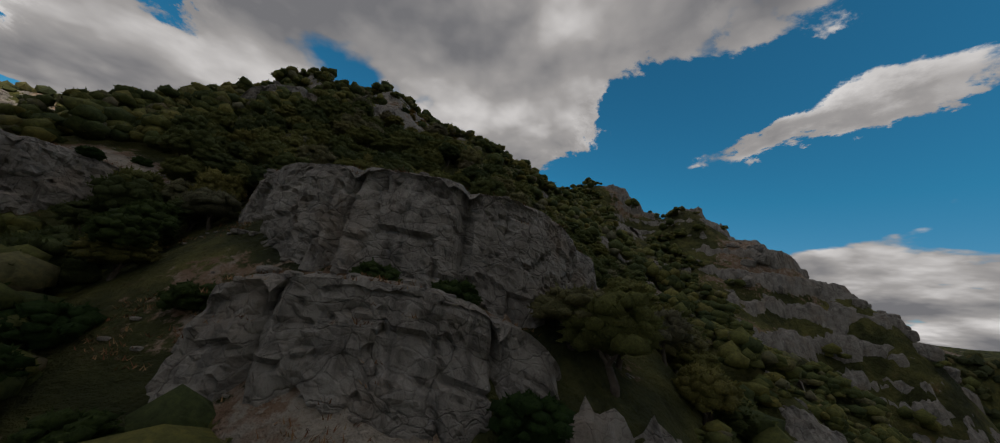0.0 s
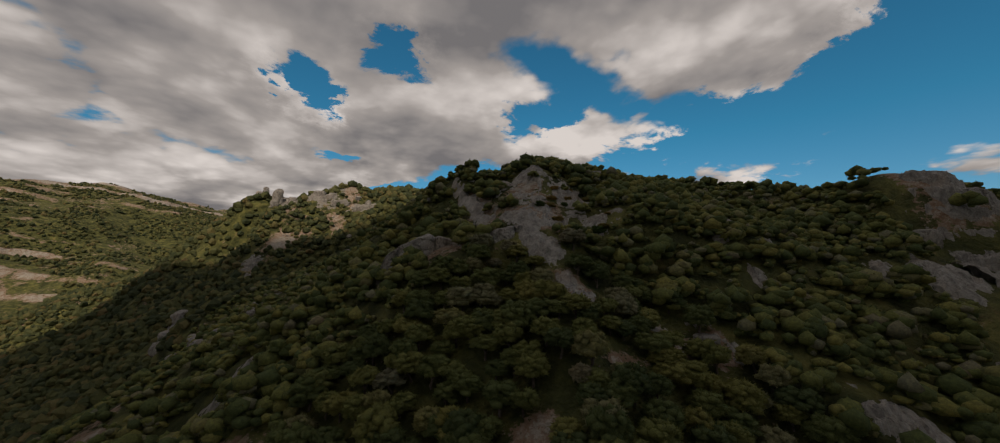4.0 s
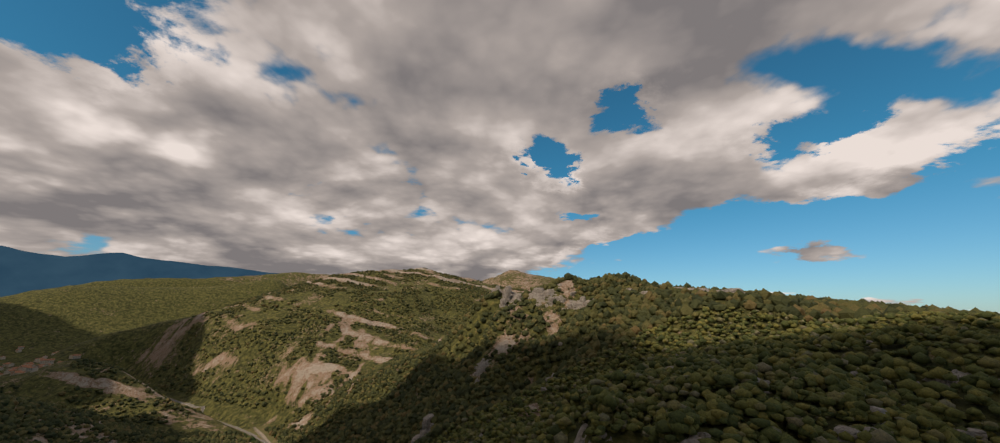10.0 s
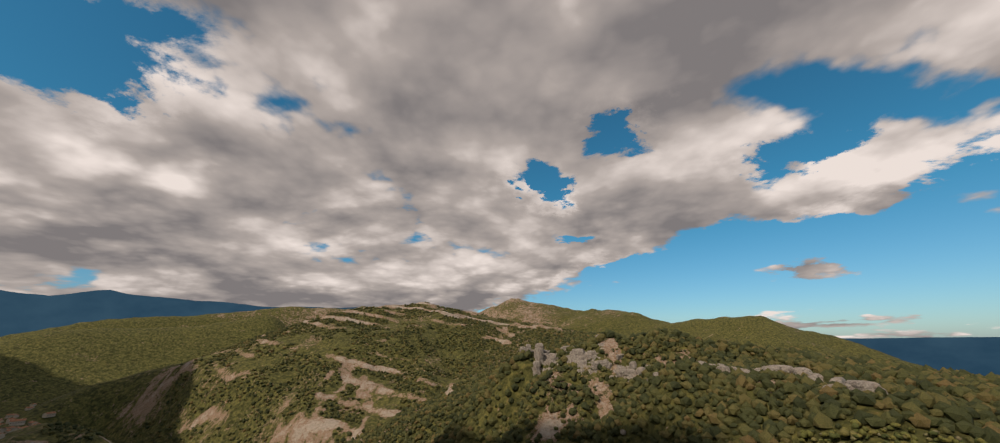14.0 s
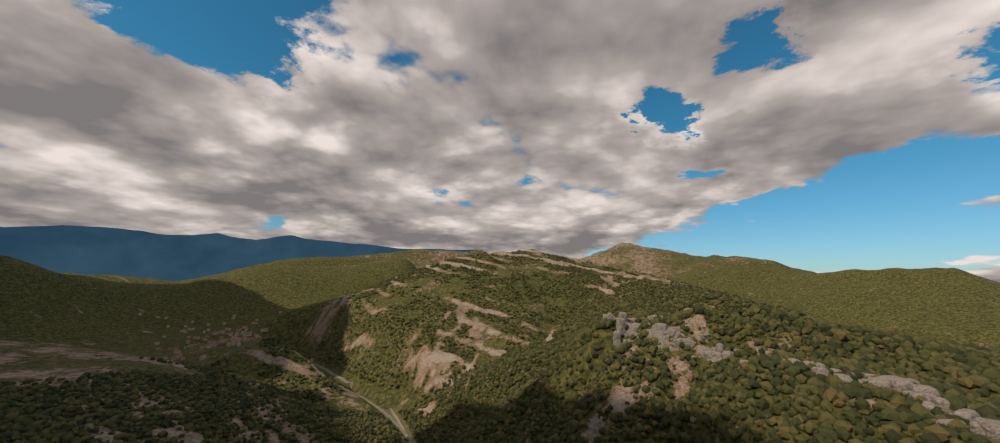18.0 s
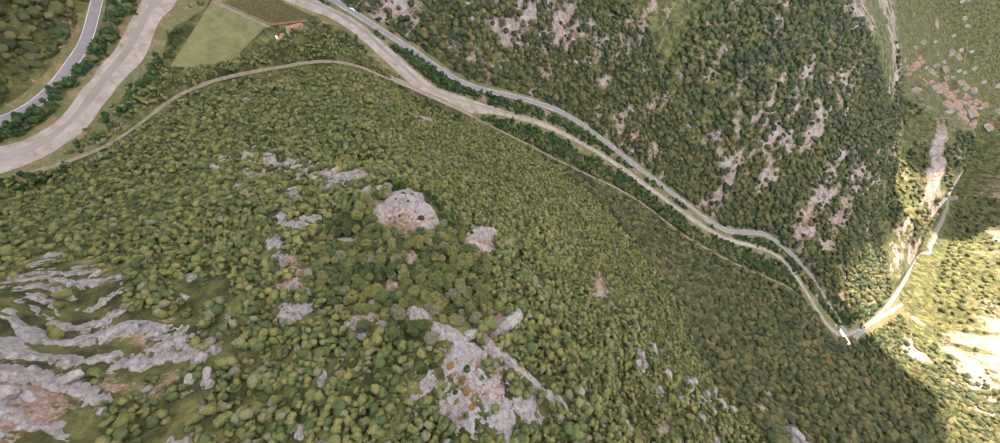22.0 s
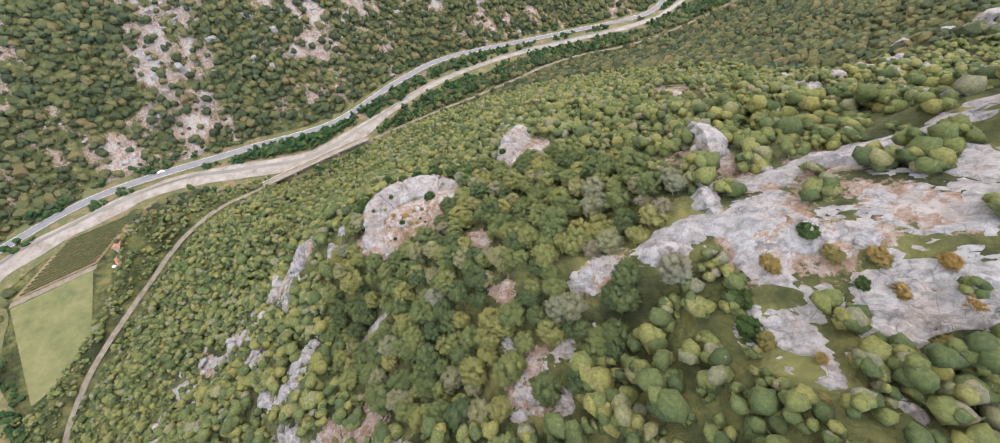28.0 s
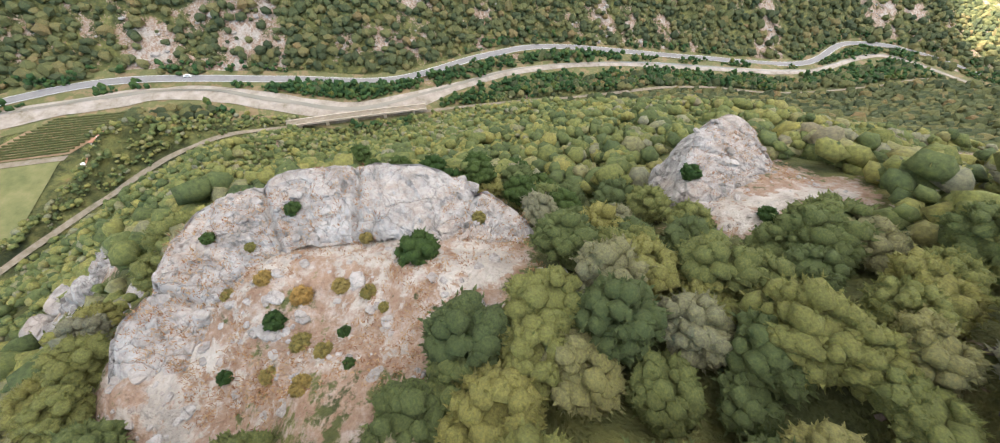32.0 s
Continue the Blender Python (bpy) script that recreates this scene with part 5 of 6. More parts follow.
def riverside():
    g = np.random.RandomState(91)
    P = []
    for line, shift, gap in ((RIVER, 17, 3.0), (RIVER, -17, 3.4), (RIVER, 22, 4.0), (ROAD, 9, 6.0)):
        p = smooth_line(line, gap)
        d = np.gradient(p, axis=0)
        d /= np.linalg.norm(d, axis=1, keepdims=True)
        q = p + np.stack([d[:, 1], -d[:, 0]], 1) * (shift + g.normal(0, 2.2, len(p)))[:, None]
        keep = value_noise(q[:, 0], q[:, 1], 45, 93 + int(shift), 2) > -0.12
        P.append(q[keep])
    strip = np.column_stack([g.uniform(-260, -90, 5200), g.uniform(35, 560, 5200)])
    east = np.interp(strip[:, 1], [36, 139, 242, 323, 420, 545], [-114, -131, -152, -150, -162, -190])
    west = np.interp(strip[:, 1], [10, 78, 141, 271, 398, 490, 590], [-148, -183, -203, -203, -207, -252, -244])
    P.append(strip[(strip[:, 0] < east - 4) & (strip[:, 0] > west + 9) & (line_distance(strip[:, 0], strip[:, 1], RIVER)[0] > 6) & (value_noise(strip[:, 0], strip[:, 1], 40, 97, 2) > -0.25)])
    grove = np.column_stack([g.uniform(-141, -108, 420), g.uniform(-56, 34, 420)])
    P.append(grove[(line_distance(grove[:, 0], grove[:, 1], RIVER)[0] > 10) & (grove[:, 0] < -118)])
    low = np.column_stack([g.uniform(-150, 190, 9000), g.uniform(-290, -50, 9000)])
    near_road, near_river = line_distance(low[:, 0], low[:, 1], ROAD)[0], line_distance(low[:, 0], low[:, 1], RIVER)[0]
    P.append(low[(near_road < 22) & (near_river > 9) & (near_river < 26) & (value_noise(low[:, 0], low[:, 1], 40, 98, 2) > -0.2)][:420])
    q = np.concatenate(P)
    q = q[(line_distance(q[:, 0], q[:, 1], ROAD)[0] > 6) & (line_distance(q[:, 0], q[:, 1], RAIL)[0] > 4) & (np.hypot(*(q - NEAR).T) < 900)]
    s = g.uniform(2.0, 4.2, len(q))
    h = s * g.uniform(0.9, 1.6, len(q))
    shapes = [crown_mesh(940 + k, 4, 1, 10) for k in range(5)]
    merged("riverside_trees", [a for a, _ in shapes], [b for _, b in shapes], np.column_stack([q, height(q[:, 0], q[:, 1]) + 0.45 * h]), np.column_stack([s, s, h]), g.uniform(0, 6.3, len(q)), wet_mat,
           "poplars, alders and willows along the river bank", "trees")


riverside()


# ---- shrubs on the outcrops ----
def shrub(name, seed, mat, label, group=""):
    v, f = crown_mesh(seed, 64, 1, 1200)
    low = v[:, 2].min()
    return tagged(mesh_object(name, v * (1, 1, 0.9) - (0, 0, low * 0.9 + 0.25), f, mat, True), label, "shrub", group)


def ground_at(x, y):
    """The height of rock or ground under a place."""
    bpy.context.view_layer.update()
    hit, place, *_ = scene.ray_cast(bpy.context.evaluated_depsgraph_get(), (x, y, 168.5), (0, 0, -1))
    return place.z if hit else float(height(np.array([x]), np.array([y]))[0])


GREEN = [(72.6, 30.6, 1.9), (68.5, 22.0, 0.75), (76.4, 22.2, 0.85), (77.6, 26.4, 0.5), (79.6, 27.0, 0.45), (66.0, 53.6, 1.2), (71.5, 57.0, 1.1), (79.0, 19.5, 0.6), (70.4, 17.0, 0.6), (126.0, 54.6, 2.3), (129.5, 52.6, 2.1), (123.6, 63.5, 1.7), (131.0, 62.8, 1.2), (58.4, 16.6, 2.7), (56.6, 15.0, 2.2), (62.4, 22.0, 1.5), (64.0, 18.6, 1.7), (60.5, 30.0, 1.6), (55.0, 32.0, 2.1), (53.0, 28.0, 1.9), (58.0, 34.0, 2.2), (60.5, 36.5, 2.0), (56.0, 37.0, 2.3), (52.5, 23.5, 1.7), (54.6, 25.0, 1.4), (63.5, 40.0, 2.2), (61.0, 43.0, 2.3), (66.0, 43.5, 2.1), (57.0, 41.5, 2.2), (62.0, 14.0, 2.0), (59.5, 13.6, 2.2)]
YELLOW = [(75.0, 23.6, 0.9), (73.5, 21.0, 0.75), (74.5, 25.8, 0.75), (75.2, 27.6, 0.7), (76.4, 28.6, 0.45), (74.0, 18.6, 0.6), (77.9, 24.0, 0.8), (78.6, 25.4, 0.7), (80.4, 24.6, 0.8), (71.0, 19.6, 0.5), (79.4, 22.4, 0.7),
          (124.6, 59.4, 1.9), (121.0, 55.0, 1.1), (127.0, 63.5, 1.7), (129.5, 65.5, 1.8), (131.5, 52.5, 1.7), (133.5, 64.0, 1.7), (136.5, 66.0, 1.5), (135.0, 53.8, 1.0), (139.0, 62.0, 2.0), (137.5, 50.0, 0.9), (133.0, 67.5, 1.6), (142.0, 57.0, 2.0), (69.6, 35.0, 0.7), (70.8, 27.0, 0.6)]
heights = [ground_at(x, y) if x < 100 else float(height(np.array([x]), np.array([y]))[0]) for x, y, _ in GREEN + YELLOW]
for k, ((x, y, s), z) in enumerate(zip(GREEN + YELLOW, heights)):
    green = k < len(GREEN)
    first = k in (0, 1, len(GREEN))
    if first:
        pattern = shrub("round_bush" if k == 0 else "shrub", 300 + k, bush_mat if green else dry_mat, "round dark green bush on the stony outcrop top" if k == 0 else ("small dark green shrub on the stony ledge" if green else "yellowing dry shrub on stony ground"), "" if k == 0 else ("green shrubs" if green else "dry shrubs"))
        ob = pattern
    else:
        ob = copy_thing(pattern, Matrix())
    ob.matrix_basis = pose(x, y, z, 0, 0, 77 * k) @ Matrix.Diagonal((s, s, s * (0.95 if green else 0.75), 1))


def grass_tufts():
    """Dry grass tufts on the stony tops, as many small blades."""
    g = np.random.RandomState(401)
    V, F = [], []
    spots = [(73, 26, 8, 14, 1500), (66, 59, 7, 6, 420), (79, 16, 6, 8, 400), (61.5, 24, 3.5, 9, 420)]
    bpy.context.view_layer.update()
    deps = bpy.context.evaluated_depsgraph_get()
    for cx, cy, a, b, count in spots:
        for _ in range(count):
            x, y = cx + g.uniform(-a, a), cy + g.uniform(-b, b)
            if value_noise(np.array([x]), np.array([y]), 5, 403, 2)[0] < -0.1:
                continue
            hit, p, nrm, _, ob, _ = scene.ray_cast(deps, (x, y, 168.5), (0, 0, -1))
            if not hit or nrm.z < 0.6 or not ob.name.startswith(("block", "ground")):
                continue
            for _ in range(9):
                u = g.uniform(0, 6.3)
                q = np.array(p) + (g.normal(0, 0.22), g.normal(0, 0.22), -0.02)
                tip = q + (0.22 * math.cos(u), 0.22 * math.sin(u), g.uniform(0.10, 0.26))
                w = np.array((-math.sin(u), math.cos(u), 0)) * 0.028
                n = len(V)
                V.extend([q - w, q + w, tip])
                F.append([n, n + 1, n + 2])
    P = []
    for cx, cy, a, b, count in spots:
        for _ in range(count // 6):
            x, y = cx + g.uniform(-a, a), cy + g.uniform(-b, b)
            hit, p, nrm, _, ob, _ = scene.ray_cast(deps, (x, y, 168.5), (0, 0, -1))
            if hit and nrm.z > 0.6 and ob.name.startswith(("block", "ground")):
                P.append(p)
    size = np.exp(g.normal(-1.75, 0.5, len(P))).clip(0.07, 0.5)
    merged("loose_stones", [q[0] for q in stones], [q[1] for q in stones], np.array(P), np.column_stack([size * 1.3, size, size * 0.6]), g.uniform(0, 6.3, len(P)), rock_mat, "small pale limestone fragments on the outcrop top", "stones")
    m, nt, b = material("dry_grass", 0.9)
    nt.links.new(ramp_node(nt, nt.nodes.new("ShaderNodeNewGeometry").outputs["Random Per Island"], [(0.1, (0.15, 0.065, 0.03)), (0.5, (0.22, 0.12, 0.055)), (0.9, (0.30, 0.20, 0.10))]), b.inputs["Base Color"])
    tagged(mesh_object("dry_grass", V, F, m, False), "rust and straw coloured dry grass tufts", "grass", kind="stuff")


grass_tufts()

# ---- the farm by the river ----
def box(bm, lo, hi):
    v = [bm.verts.new((x, y, z)) for x in (lo[0], hi[0]) for y in (lo[1], hi[1]) for z in (lo[2], hi[2])]
    for f in ((0, 1, 3, 2), (4, 6, 7, 5), (0, 4, 5, 1), (2, 3, 7, 6), (0, 2, 6, 4), (1, 5, 7, 3)):
        bm.faces.new([v[i] for i in f])


def part(name, bm, mat, parent, label=""):
    me = bpy.data.meshes.new(name)
    bm.to_mesh(me)
    bm.free()
    me.materials.append(mat)
    ob = new(name, me)
    ob.parent = parent
    return tagged(ob, label) if label else ob


def plain(name, stops, scale, rough=0.9):
    m, nt, b = material(name, rough)
    nt.links.new(ramp_node(nt, noise_node(nt, scale, 6, 0.65), stops), b.inputs["Base Color"])
    relief(nt, b, noise_node(nt, scale * 5, 5, 0.6), 0.06, 0.5)
    return m


plaster_mat = plain("lime_plaster", [(0.3, (0.42, 0.36, 0.28)), (0.7, (0.58, 0.51, 0.42))], 0.4)
tile_mat = plain("clay_tiles", [(0.3, (0.26, 0.12, 0.07)), (0.6, (0.38, 0.19, 0.115)), (0.8, (0.46, 0.28, 0.19))], 0.6)
shutter_mat = plain("dark_opening", [(0.3, (0.035, 0.035, 0.04)), (0.7, (0.07, 0.065, 0.06))], 1.0, 0.4)
meadow_mat = plain("meadow_grass", [(0.3, (0.085, 0.10, 0.035)), (0.55, (0.14, 0.14, 0.055)), (0.8, (0.20, 0.175, 0.085))], 0.12)
plough_mat = plain("ploughed_soil", [(0.3, (0.15, 0.10, 0.055)), (0.7, (0.25, 0.175, 0.10))], 0.3)
vine_mat = plain("vine_leaves", [(0.3, (0.045, 0.06, 0.02)), (0.7, (0.12, 0.115, 0.04))], 1.2)
white_mat = plain("white_paint", [(0.3, (0.62, 0.62, 0.60)), (0.7, (0.78, 0.78, 0.76))], 2.0, 0.4)
blue_mat = plain("blue_sheet", [(0.3, (0.05, 0.14, 0.32)), (0.7, (0.10, 0.22, 0.42))], 2.0, 0.5)
tyre_mat = plain("rubber", [(0.3, (0.02, 0.02, 0.02)), (0.7, (0.04, 0.04, 0.04))], 3.0)
glass_mat = plain("dark_glass", [(0.3, (0.02, 0.025, 0.03)), (0.7, (0.04, 0.045, 0.05))], 1.0, 0.1)


def house(label, w, d, h, group="", category="house", mat=None):
    """A gabled house with its walls, tiled roof, chimney and openings."""
    base = tagged(new("house"), label, category, group)
    bm = bmesh.new()
    box(bm, (-w / 2, -d / 2, -1.5), (w / 2, d / 2, h))
    top = [bm.verts.new((x, y, z)) for x, y, z in ((-w / 2, -d / 2, h), (-w / 2, d / 2, h), (-w / 2, 0, h + d * 0.24), (w / 2, -d / 2, h), (w / 2, d / 2, h), (w / 2, 0, h + d * 0.24))]
    bm.faces.new(top[:3])
    bm.faces.new(top[5:2:-1])
    part("wall", bm, mat or plaster_mat, base)
    bm = bmesh.new()
    e, t, rise = 0.45, 0.22, d * 0.24
    for s in (-1, 1):
        q = [(-w / 2 - e, s * (d / 2 + e), h - e * 0.48), (w / 2 + e, s * (d / 2 + e), h - e * 0.48), (w / 2 + e, 0, h + rise + 0.02), (-w / 2 - e, 0, h + rise + 0.02)]
        lo, hi = [bm.verts.new(p) for p in q], [bm.verts.new((p[0], p[1], p[2] + t)) for p in q]
        bm.faces.new(hi)
        bm.faces.new(lo[::-1])
        for i in range(4):
            bm.faces.new((lo[i], lo[(i + 1) % 4], hi[(i + 1) % 4], hi[i]))
    roof = part("roof", bm, tile_mat, base)
    bm = bmesh.new()
    box(bm, (w * 0.22, -0.35, h + rise * 0.5), (w * 0.22 + 0.6, 0.35, h + rise + 0.9))
    part("chimney", bm, mat or plaster_mat, roof)
    for s in (-1, 1):
        for k in range(max(2, int(w / 3))):
            x = -w / 2 + (k + 0.5) * w / max(2, int(w / 3))
            bm = bmesh.new()
            box(bm, (x - 0.5, s * d / 2 - 0.06, h * 0.45), (x + 0.5, s * d / 2 + 0.06, h * 0.45 + 1.3))
            part("window", bm, shutter_mat, base)
    return base


def quad_sheet(name, corners, lift, mat, label, category, n=24):
    u, v = np.meshgrid(np.linspace(0, 1, n), np.linspace(0, 1, n), indexing="ij")
    a, b, c, d = (np.array(p, float) for p in corners)
    q = ((1 - u) * (1 - v))[..., None] * a + (u * (1 - v))[..., None] * b + (u * v)[..., None] * c + ((1 - u) * v)[..., None] * d
    q = q.reshape(-1, 2)
    i = np.arange(n * n).reshape(n, n)
    f = np.stack([i[:-1, :-1], i[1:, :-1], i[1:, 1:], i[:-1, 1:]], -1).reshape(-1, 4)
    return tagged(mesh_object(name, np.column_stack([q, height(q[:, 0], q[:, 1]) + lift]), f, mat), label, category, kind="structure")


quad_sheet("meadow", [(8, -173), (-57, -191), (-67, -152), (-10, -149)], 0.3, meadow_mat, "mown green meadow by the river", "meadow")
quad_sheet("track", [(-57.5, -191.5), (-61, -192), (-71, -150), (-67.5, -150.5)], 0.36, ballast_mat, "pale farm track between the fields", "track", 8)
vineyard = quad_sheet("vineyard_soil", [(-62, -191), (-98, -168), (-107, -128), (-72, -150)], 0.3, plough_mat, "brown ploughed vineyard soil", "field")


def vine_rows():
    g = np.random.RandomState(505)
    field = tagged(new("vineyard"), "vineyard of straight leafy rows on brown soil", "vineyard")
    for k in range(15):
        t = (k + 0.5) / 15
        a, b = np.array((-63, -189)) * (1 - t) + np.array((-97, -167)) * t, np.array((-73, -150)) * (1 - t) + np.array((-106, -129)) * t
        n = 26
        p = a + (b - a) * np.linspace(0.03, 0.97, n)[:, None]
        z = height(p[:, 0], p[:, 1]) + 0.28
        side = np.array((-(b - a)[1], (b - a)[0])) / np.linalg.norm(b - a)
        V = []
        for i in range(n):
            w, h = 0.42 * g.uniform(0.7, 1.2), g.uniform(0.8, 1.3)
            V += [(*(p[i] - side * w), z[i]), (*(p[i] - side * w * 0.8), z[i] + h * 0.8), (*p[i], z[i] + h), (*(p[i] + side * w * 0.8), z[i] + h * 0.8), (*(p[i] + side * w), z[i])]
        F = [[5 * i + j, 5 * i + j + 1, 5 * i + j + 6, 5 * i + j + 5] for i in range(n - 1) for j in range(4)]
        row = mesh_object("vine_hedge", V, F, vine_mat, False)
        row.parent = field


vine_rows()
farm = house("stone farmhouse with a clay tile roof by the fields", 13, 7, 5.2)
farm.matrix_basis = pose(-79, -133, float(height(np.array([-79.0]), np.array([-133.0]))[0]), 0, 0, -25)
barn = house("small farm shed with a clay tile roof", 6, 4.5, 3.0, category="shed")
barn.matrix_basis = pose(-66, -136, float(height(np.array([-66.0]), np.array([-136.0]))[0]), 0, 0, 20)


def depot(label, w, d, h):
    """A long low building with a shallow metal roof and a row of doors."""
    base = tagged(new("depot"), label, "building")
    bm = bmesh.new()
    box(bm, (-w / 2, -d / 2, -1), (w / 2, d / 2, h))
    part("wall", bm, plaster_mat, base)
    bm = bmesh.new()
    box(bm, (-w / 2 - 0.4, -d / 2 - 0.4, h + 0.01), (w / 2 + 0.4, d / 2 + 0.4, h + 0.4))
    part("roof", bm, white_mat, base, "white sheet metal roof")
    for k in range(5):
        x = -w / 2 + (k + 0.5) * w / 5
        bm = bmesh.new()
        box(bm, (x - 1.3, d / 2 - 0.05, 0), (x + 1.3, d / 2 + 0.06, h * 0.75))
        part("door", bm, shutter_mat, base)
    return base


depot("long low white-roofed depot beside the road", 26, 8, 4).matrix_basis = pose(-176, 668, 2.2, 0, 0, 62)


def car(label, paint, group="", long=4.3, tall=1.45):
    """A car with its body, cabin glass and four wheels."""
    base = tagged(new("car"), label, "car", group)
    bm = bmesh.new()
    box(bm, (-long / 2, -0.85, 0.3), (long / 2, 0.85, 0.85))
    box(bm, (-long * 0.32, -0.72, 0.851), (long * 0.2, 0.72, tall))
    bmesh.ops.bevel(bm, geom=list(bm.edges), offset=0.08, segments=2, affect="EDGES")
    body = part("body", bm, paint, base)
    bm = bmesh.new()
    box(bm, (-long * 0.30, -0.735, 0.93), (long * 0.18, 0.735, tall - 0.12))
    part("window", bm, glass_mat, body)
    for x in (-long * 0.3, long * 0.3):
        for y in (-0.8, 0.8):
            bm = bmesh.new()
            bmesh.ops.create_cone(bm, cap_ends=True, segments=14, radius1=0.32, radius2=0.32, depth=0.2, matrix=Matrix.Translation((x, y, 0.32)) @ Matrix.Rotation(radians(90), 4, "X"))
            part("wheel", bm, tyre_mat, base)
    return base


def on_road(t, shift):
    p = smooth_line(ROAD)
    k = int(t * (len(p) - 1))
    d = p[k + 1] - p[k]
    d /= np.linalg.norm(d)
    q = p[k] + np.array((d[1], -d[0])) * shift
    return q[0], q[1], float(height(q[:1], q[1:])[0]) + 0.87, math.degrees(math.atan2(d[1], d[0]))


silver_mat = plain("silver_paint", [(0.3, (0.32, 0.33, 0.34)), (0.7, (0.42, 0.43, 0.44))], 2.0, 0.3)
red_mat = plain("red_paint", [(0.3, (0.30, 0.03, 0.025)), (0.7, (0.38, 0.05, 0.04))], 2.0, 0.3)
white_car = car("white car driving on the valley road", white_mat, "vehicles of the valley")
x, y, z, a = on_road(0.665, 1.6)
white_car.matrix_basis = pose(x, y, z, 0, 0, a)
for k, (px, py, turn, paint) in enumerate([(88, -224, 10, white_mat), (83, -226, 15, blue_mat), (92, -223, 5, silver_mat), (70, -229, 20, white_mat), (130, -252, -40, silver_mat), (-64, -140, 50, white_mat), (-186, 650, 55, white_mat)]):
    c = car("white car parked beside the road" if paint is white_mat else "coloured car parked beside the road", paint, "vehicles of the valley")
    c.matrix_basis = pose(px, py, float(height(np.array([px * 1.0]), np.array([py * 1.0]))[0]) + 0.25, 0, 0, turn)


# ---- the bridge ----
def bridge():
    """The track's bridge over the side channel: deck, parapets and piers."""
    p = smooth_line(RAIL)
    p = p[(p[:, 1] < 34) & (p[:, 1] > -52)]
    d = np.gradient(p, axis=0)
    d /= np.linalg.norm(d, axis=1, keepdims=True)
    side = np.stack([d[:, 1], -d[:, 0]], 1)
    z = np.full(len(p), 8.6)
    base = tagged(new("bridge"), "long low masonry bridge that carries the track", "bridge")

    def beam(name, off, half, lo, hi, mat):
        V = []
        for i in range(len(p)):
            for s, h in ((-half, lo), (half, lo), (half, hi), (-half, hi)):
                V.append((*(p[i] + side[i] * (off + s)), z[i] + h))
        F = [[4 * i + a, 4 * i + (a + 1) % 4, 4 * i + 4 + (a + 1) % 4, 4 * i + 4 + a] for i in range(len(p) - 1) for a in range(4)]
        F += [[0, 1, 2, 3], [4 * len(p) - 1, 4 * len(p) - 2, 4 * len(p) - 3, 4 * len(p) - 4]]
        mesh_object(name, V, F, mat, False).parent = base

    beam("deck", 0, 2.1, -0.7, 0.0, ballast_mat)
    for off in (-2.25, 2.25):
        beam("parapet", off, 0.16, -0.6, 0.75, plaster_mat)
    for i in range(2, len(p) - 1, 4):
        bm = bmesh.new()
        box(bm, (-1.0, -1.8, -14.0), (1.0, 1.8, -0.7))
        pier = part("pier", bm, plaster_mat, base)
        pier.matrix_basis = pose(p[i][0], p[i][1], z[i], 0, 0, math.degrees(math.atan2(d[i][1], d[i][0])))


bridge()

# ---- the village up the valley ----
def village():
    g = np.random.RandomState(606)
    kinds = [house("village house with pale plaster walls and a clay tile roof", w, d, h, "village houses") for w, d, h in ((11, 8, 5.5), (14, 9, 6.5), (9, 8, 7.5), (18, 10, 6.0))]
    placed = 0
    while placed < 150:
        t = g.uniform(0, 1)
        cx, cy = -900 - 700 * t + g.normal(0, 90 + 90 * t), 1010 + 540 * t + g.normal(0, 80 + 60 * t)
        if line_distance(np.array([cx]), np.array([cy]), ROAD)[0][0] < 12:
            continue
        z = float(height(np.array([cx]), np.array([cy]))[0])
        if z > 95:
            continue
        m = pose(cx, cy, z, 0, 0, g.uniform(0, 180)) @ Matrix.Scale(g.uniform(0.9, 1.35), 4)
        if placed < len(kinds):
            kinds[placed].matrix_basis = m
        else:
            copy_thing(kinds[placed % len(kinds)], Matrix()).matrix_basis = m
        placed += 1


village()

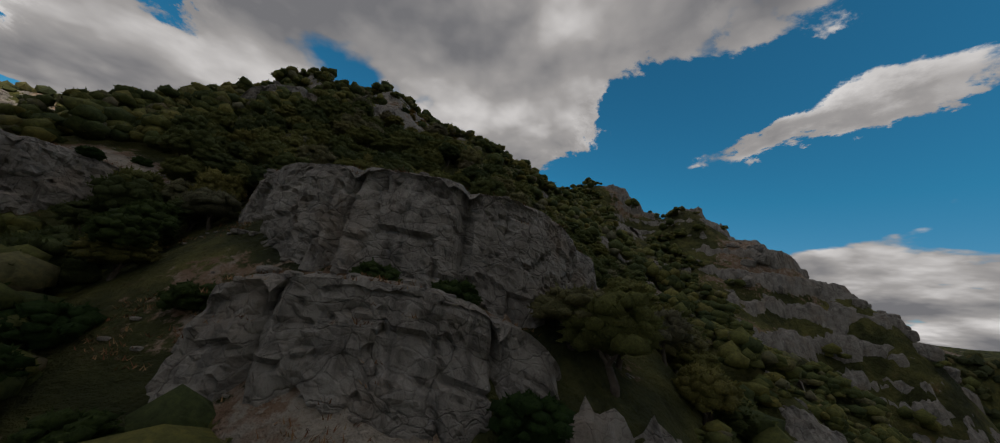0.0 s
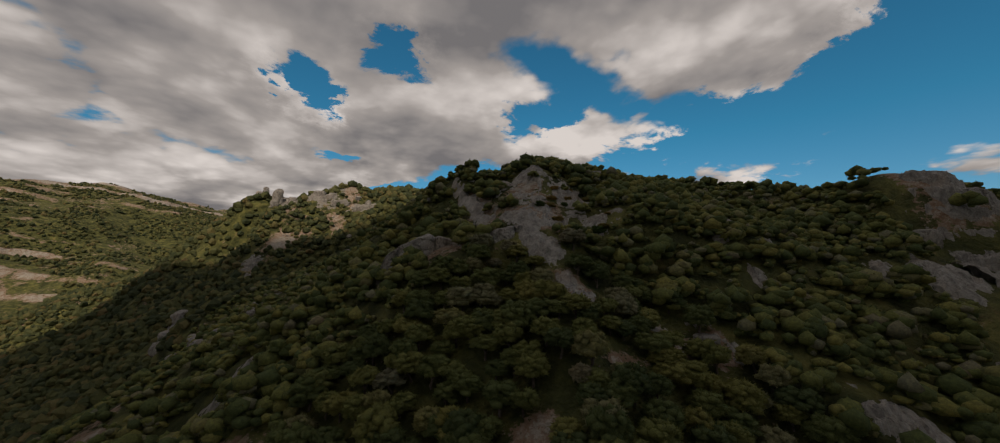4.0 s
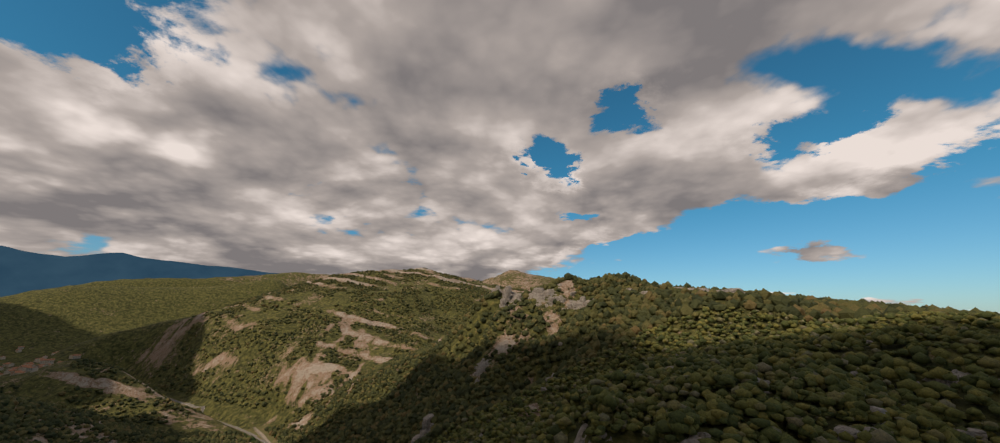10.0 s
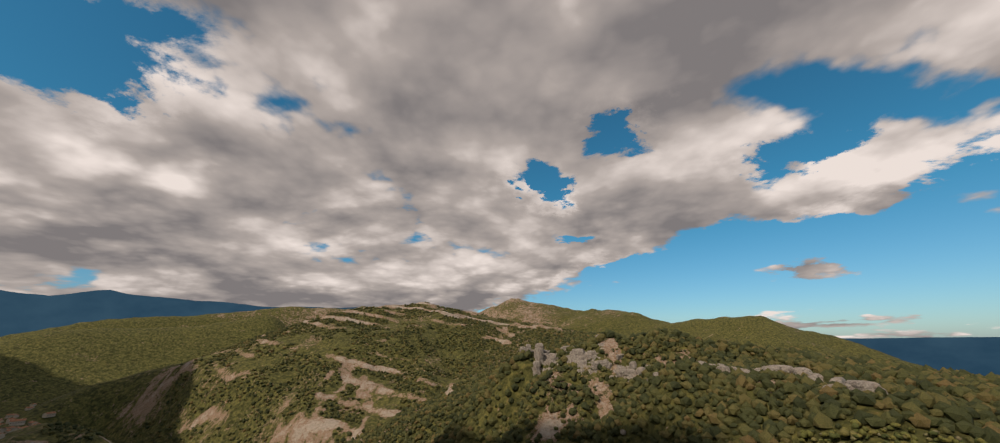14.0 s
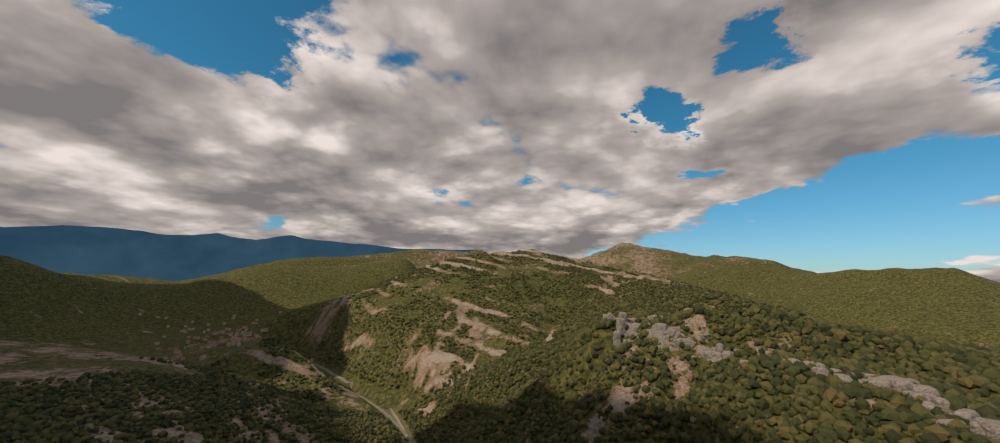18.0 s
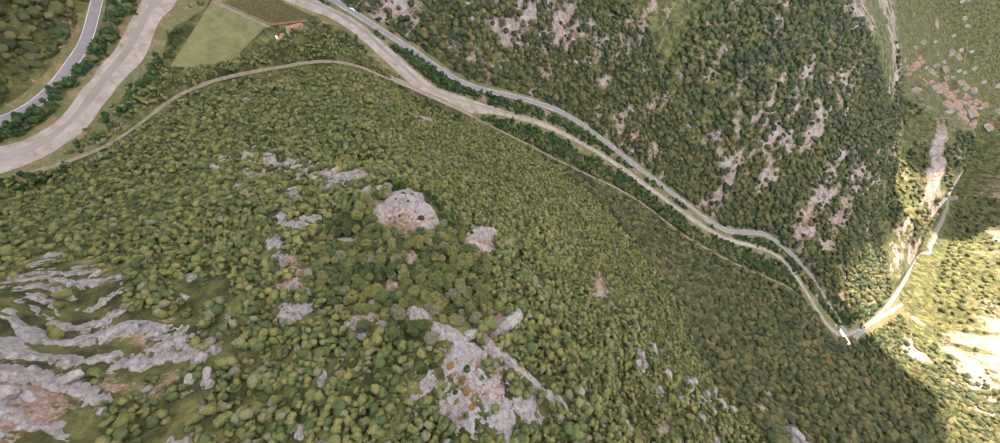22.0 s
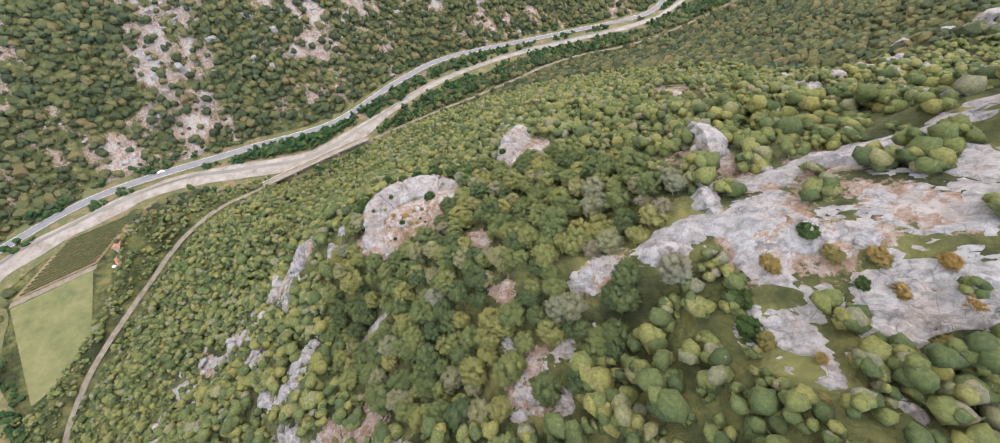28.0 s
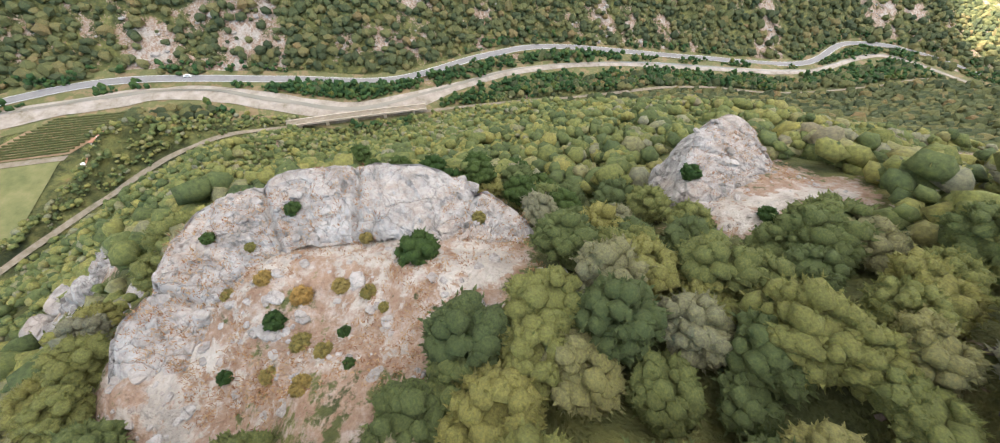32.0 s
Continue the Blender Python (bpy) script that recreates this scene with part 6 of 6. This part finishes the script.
# ---- unseen cloud mesh, added to keep the gorge in shade ----
def shade_cloud():
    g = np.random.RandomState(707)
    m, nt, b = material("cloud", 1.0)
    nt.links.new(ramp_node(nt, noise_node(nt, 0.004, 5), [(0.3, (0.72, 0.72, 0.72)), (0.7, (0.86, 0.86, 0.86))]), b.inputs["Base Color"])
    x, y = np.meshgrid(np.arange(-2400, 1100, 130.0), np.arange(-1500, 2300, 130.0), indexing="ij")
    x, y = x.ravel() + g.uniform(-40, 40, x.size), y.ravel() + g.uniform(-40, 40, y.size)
    # northern edge, drawn so that its shadow ends at the wanted line
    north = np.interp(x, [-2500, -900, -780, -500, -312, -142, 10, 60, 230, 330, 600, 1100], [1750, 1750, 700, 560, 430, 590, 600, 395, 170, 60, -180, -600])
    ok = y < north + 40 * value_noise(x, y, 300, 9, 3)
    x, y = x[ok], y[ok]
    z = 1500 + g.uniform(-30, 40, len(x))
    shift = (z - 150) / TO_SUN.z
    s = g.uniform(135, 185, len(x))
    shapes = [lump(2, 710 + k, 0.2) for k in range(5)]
    bank = merged("shade_cloud", [a for a, _ in shapes], [f for _, f in shapes], np.column_stack([x + TO_SUN.x * shift, y + TO_SUN.y * shift, z]), np.column_stack([s, s, s * 0.35]), g.uniform(0, 6.3, len(x)), m, "unseen cloud mesh added to shade the gorge", "cloud", True)
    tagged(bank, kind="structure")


shade_cloud()


# ---- the skyline ranges, their blue haze painted as a glow ----
def skyline():
    m = bpy.data.materials.new("painted_haze")
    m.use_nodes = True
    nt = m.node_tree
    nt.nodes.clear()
    # distance haze is painted as blue emission; the slopes take no sunlight
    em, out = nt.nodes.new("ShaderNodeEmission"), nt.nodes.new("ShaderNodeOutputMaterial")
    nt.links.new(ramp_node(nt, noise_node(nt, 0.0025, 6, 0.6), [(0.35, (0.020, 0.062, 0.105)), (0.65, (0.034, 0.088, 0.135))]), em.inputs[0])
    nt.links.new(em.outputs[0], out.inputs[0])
    az, r = np.meshgrid(np.radians(np.arange(-150, 201, 0.5)), np.linspace(3850, 4780, 14), indexing="ij")
    x, y = 100 + r * np.sin(az), 40 + r * np.cos(az)
    z = mountains(x, y, True) - 30
    i = np.arange(x.size).reshape(x.shape)
    f = np.stack([i[:-1, :-1], i[1:, :-1], i[1:, 1:], i[:-1, 1:]], -1).reshape(-1, 4)
    tagged(mesh_object("backdrop", np.stack([x, y, z], -1).reshape(-1, 3), f, m), "mountain ranges on the horizon, blue haze painted as a glow", "mountains", kind="structure")


skyline()
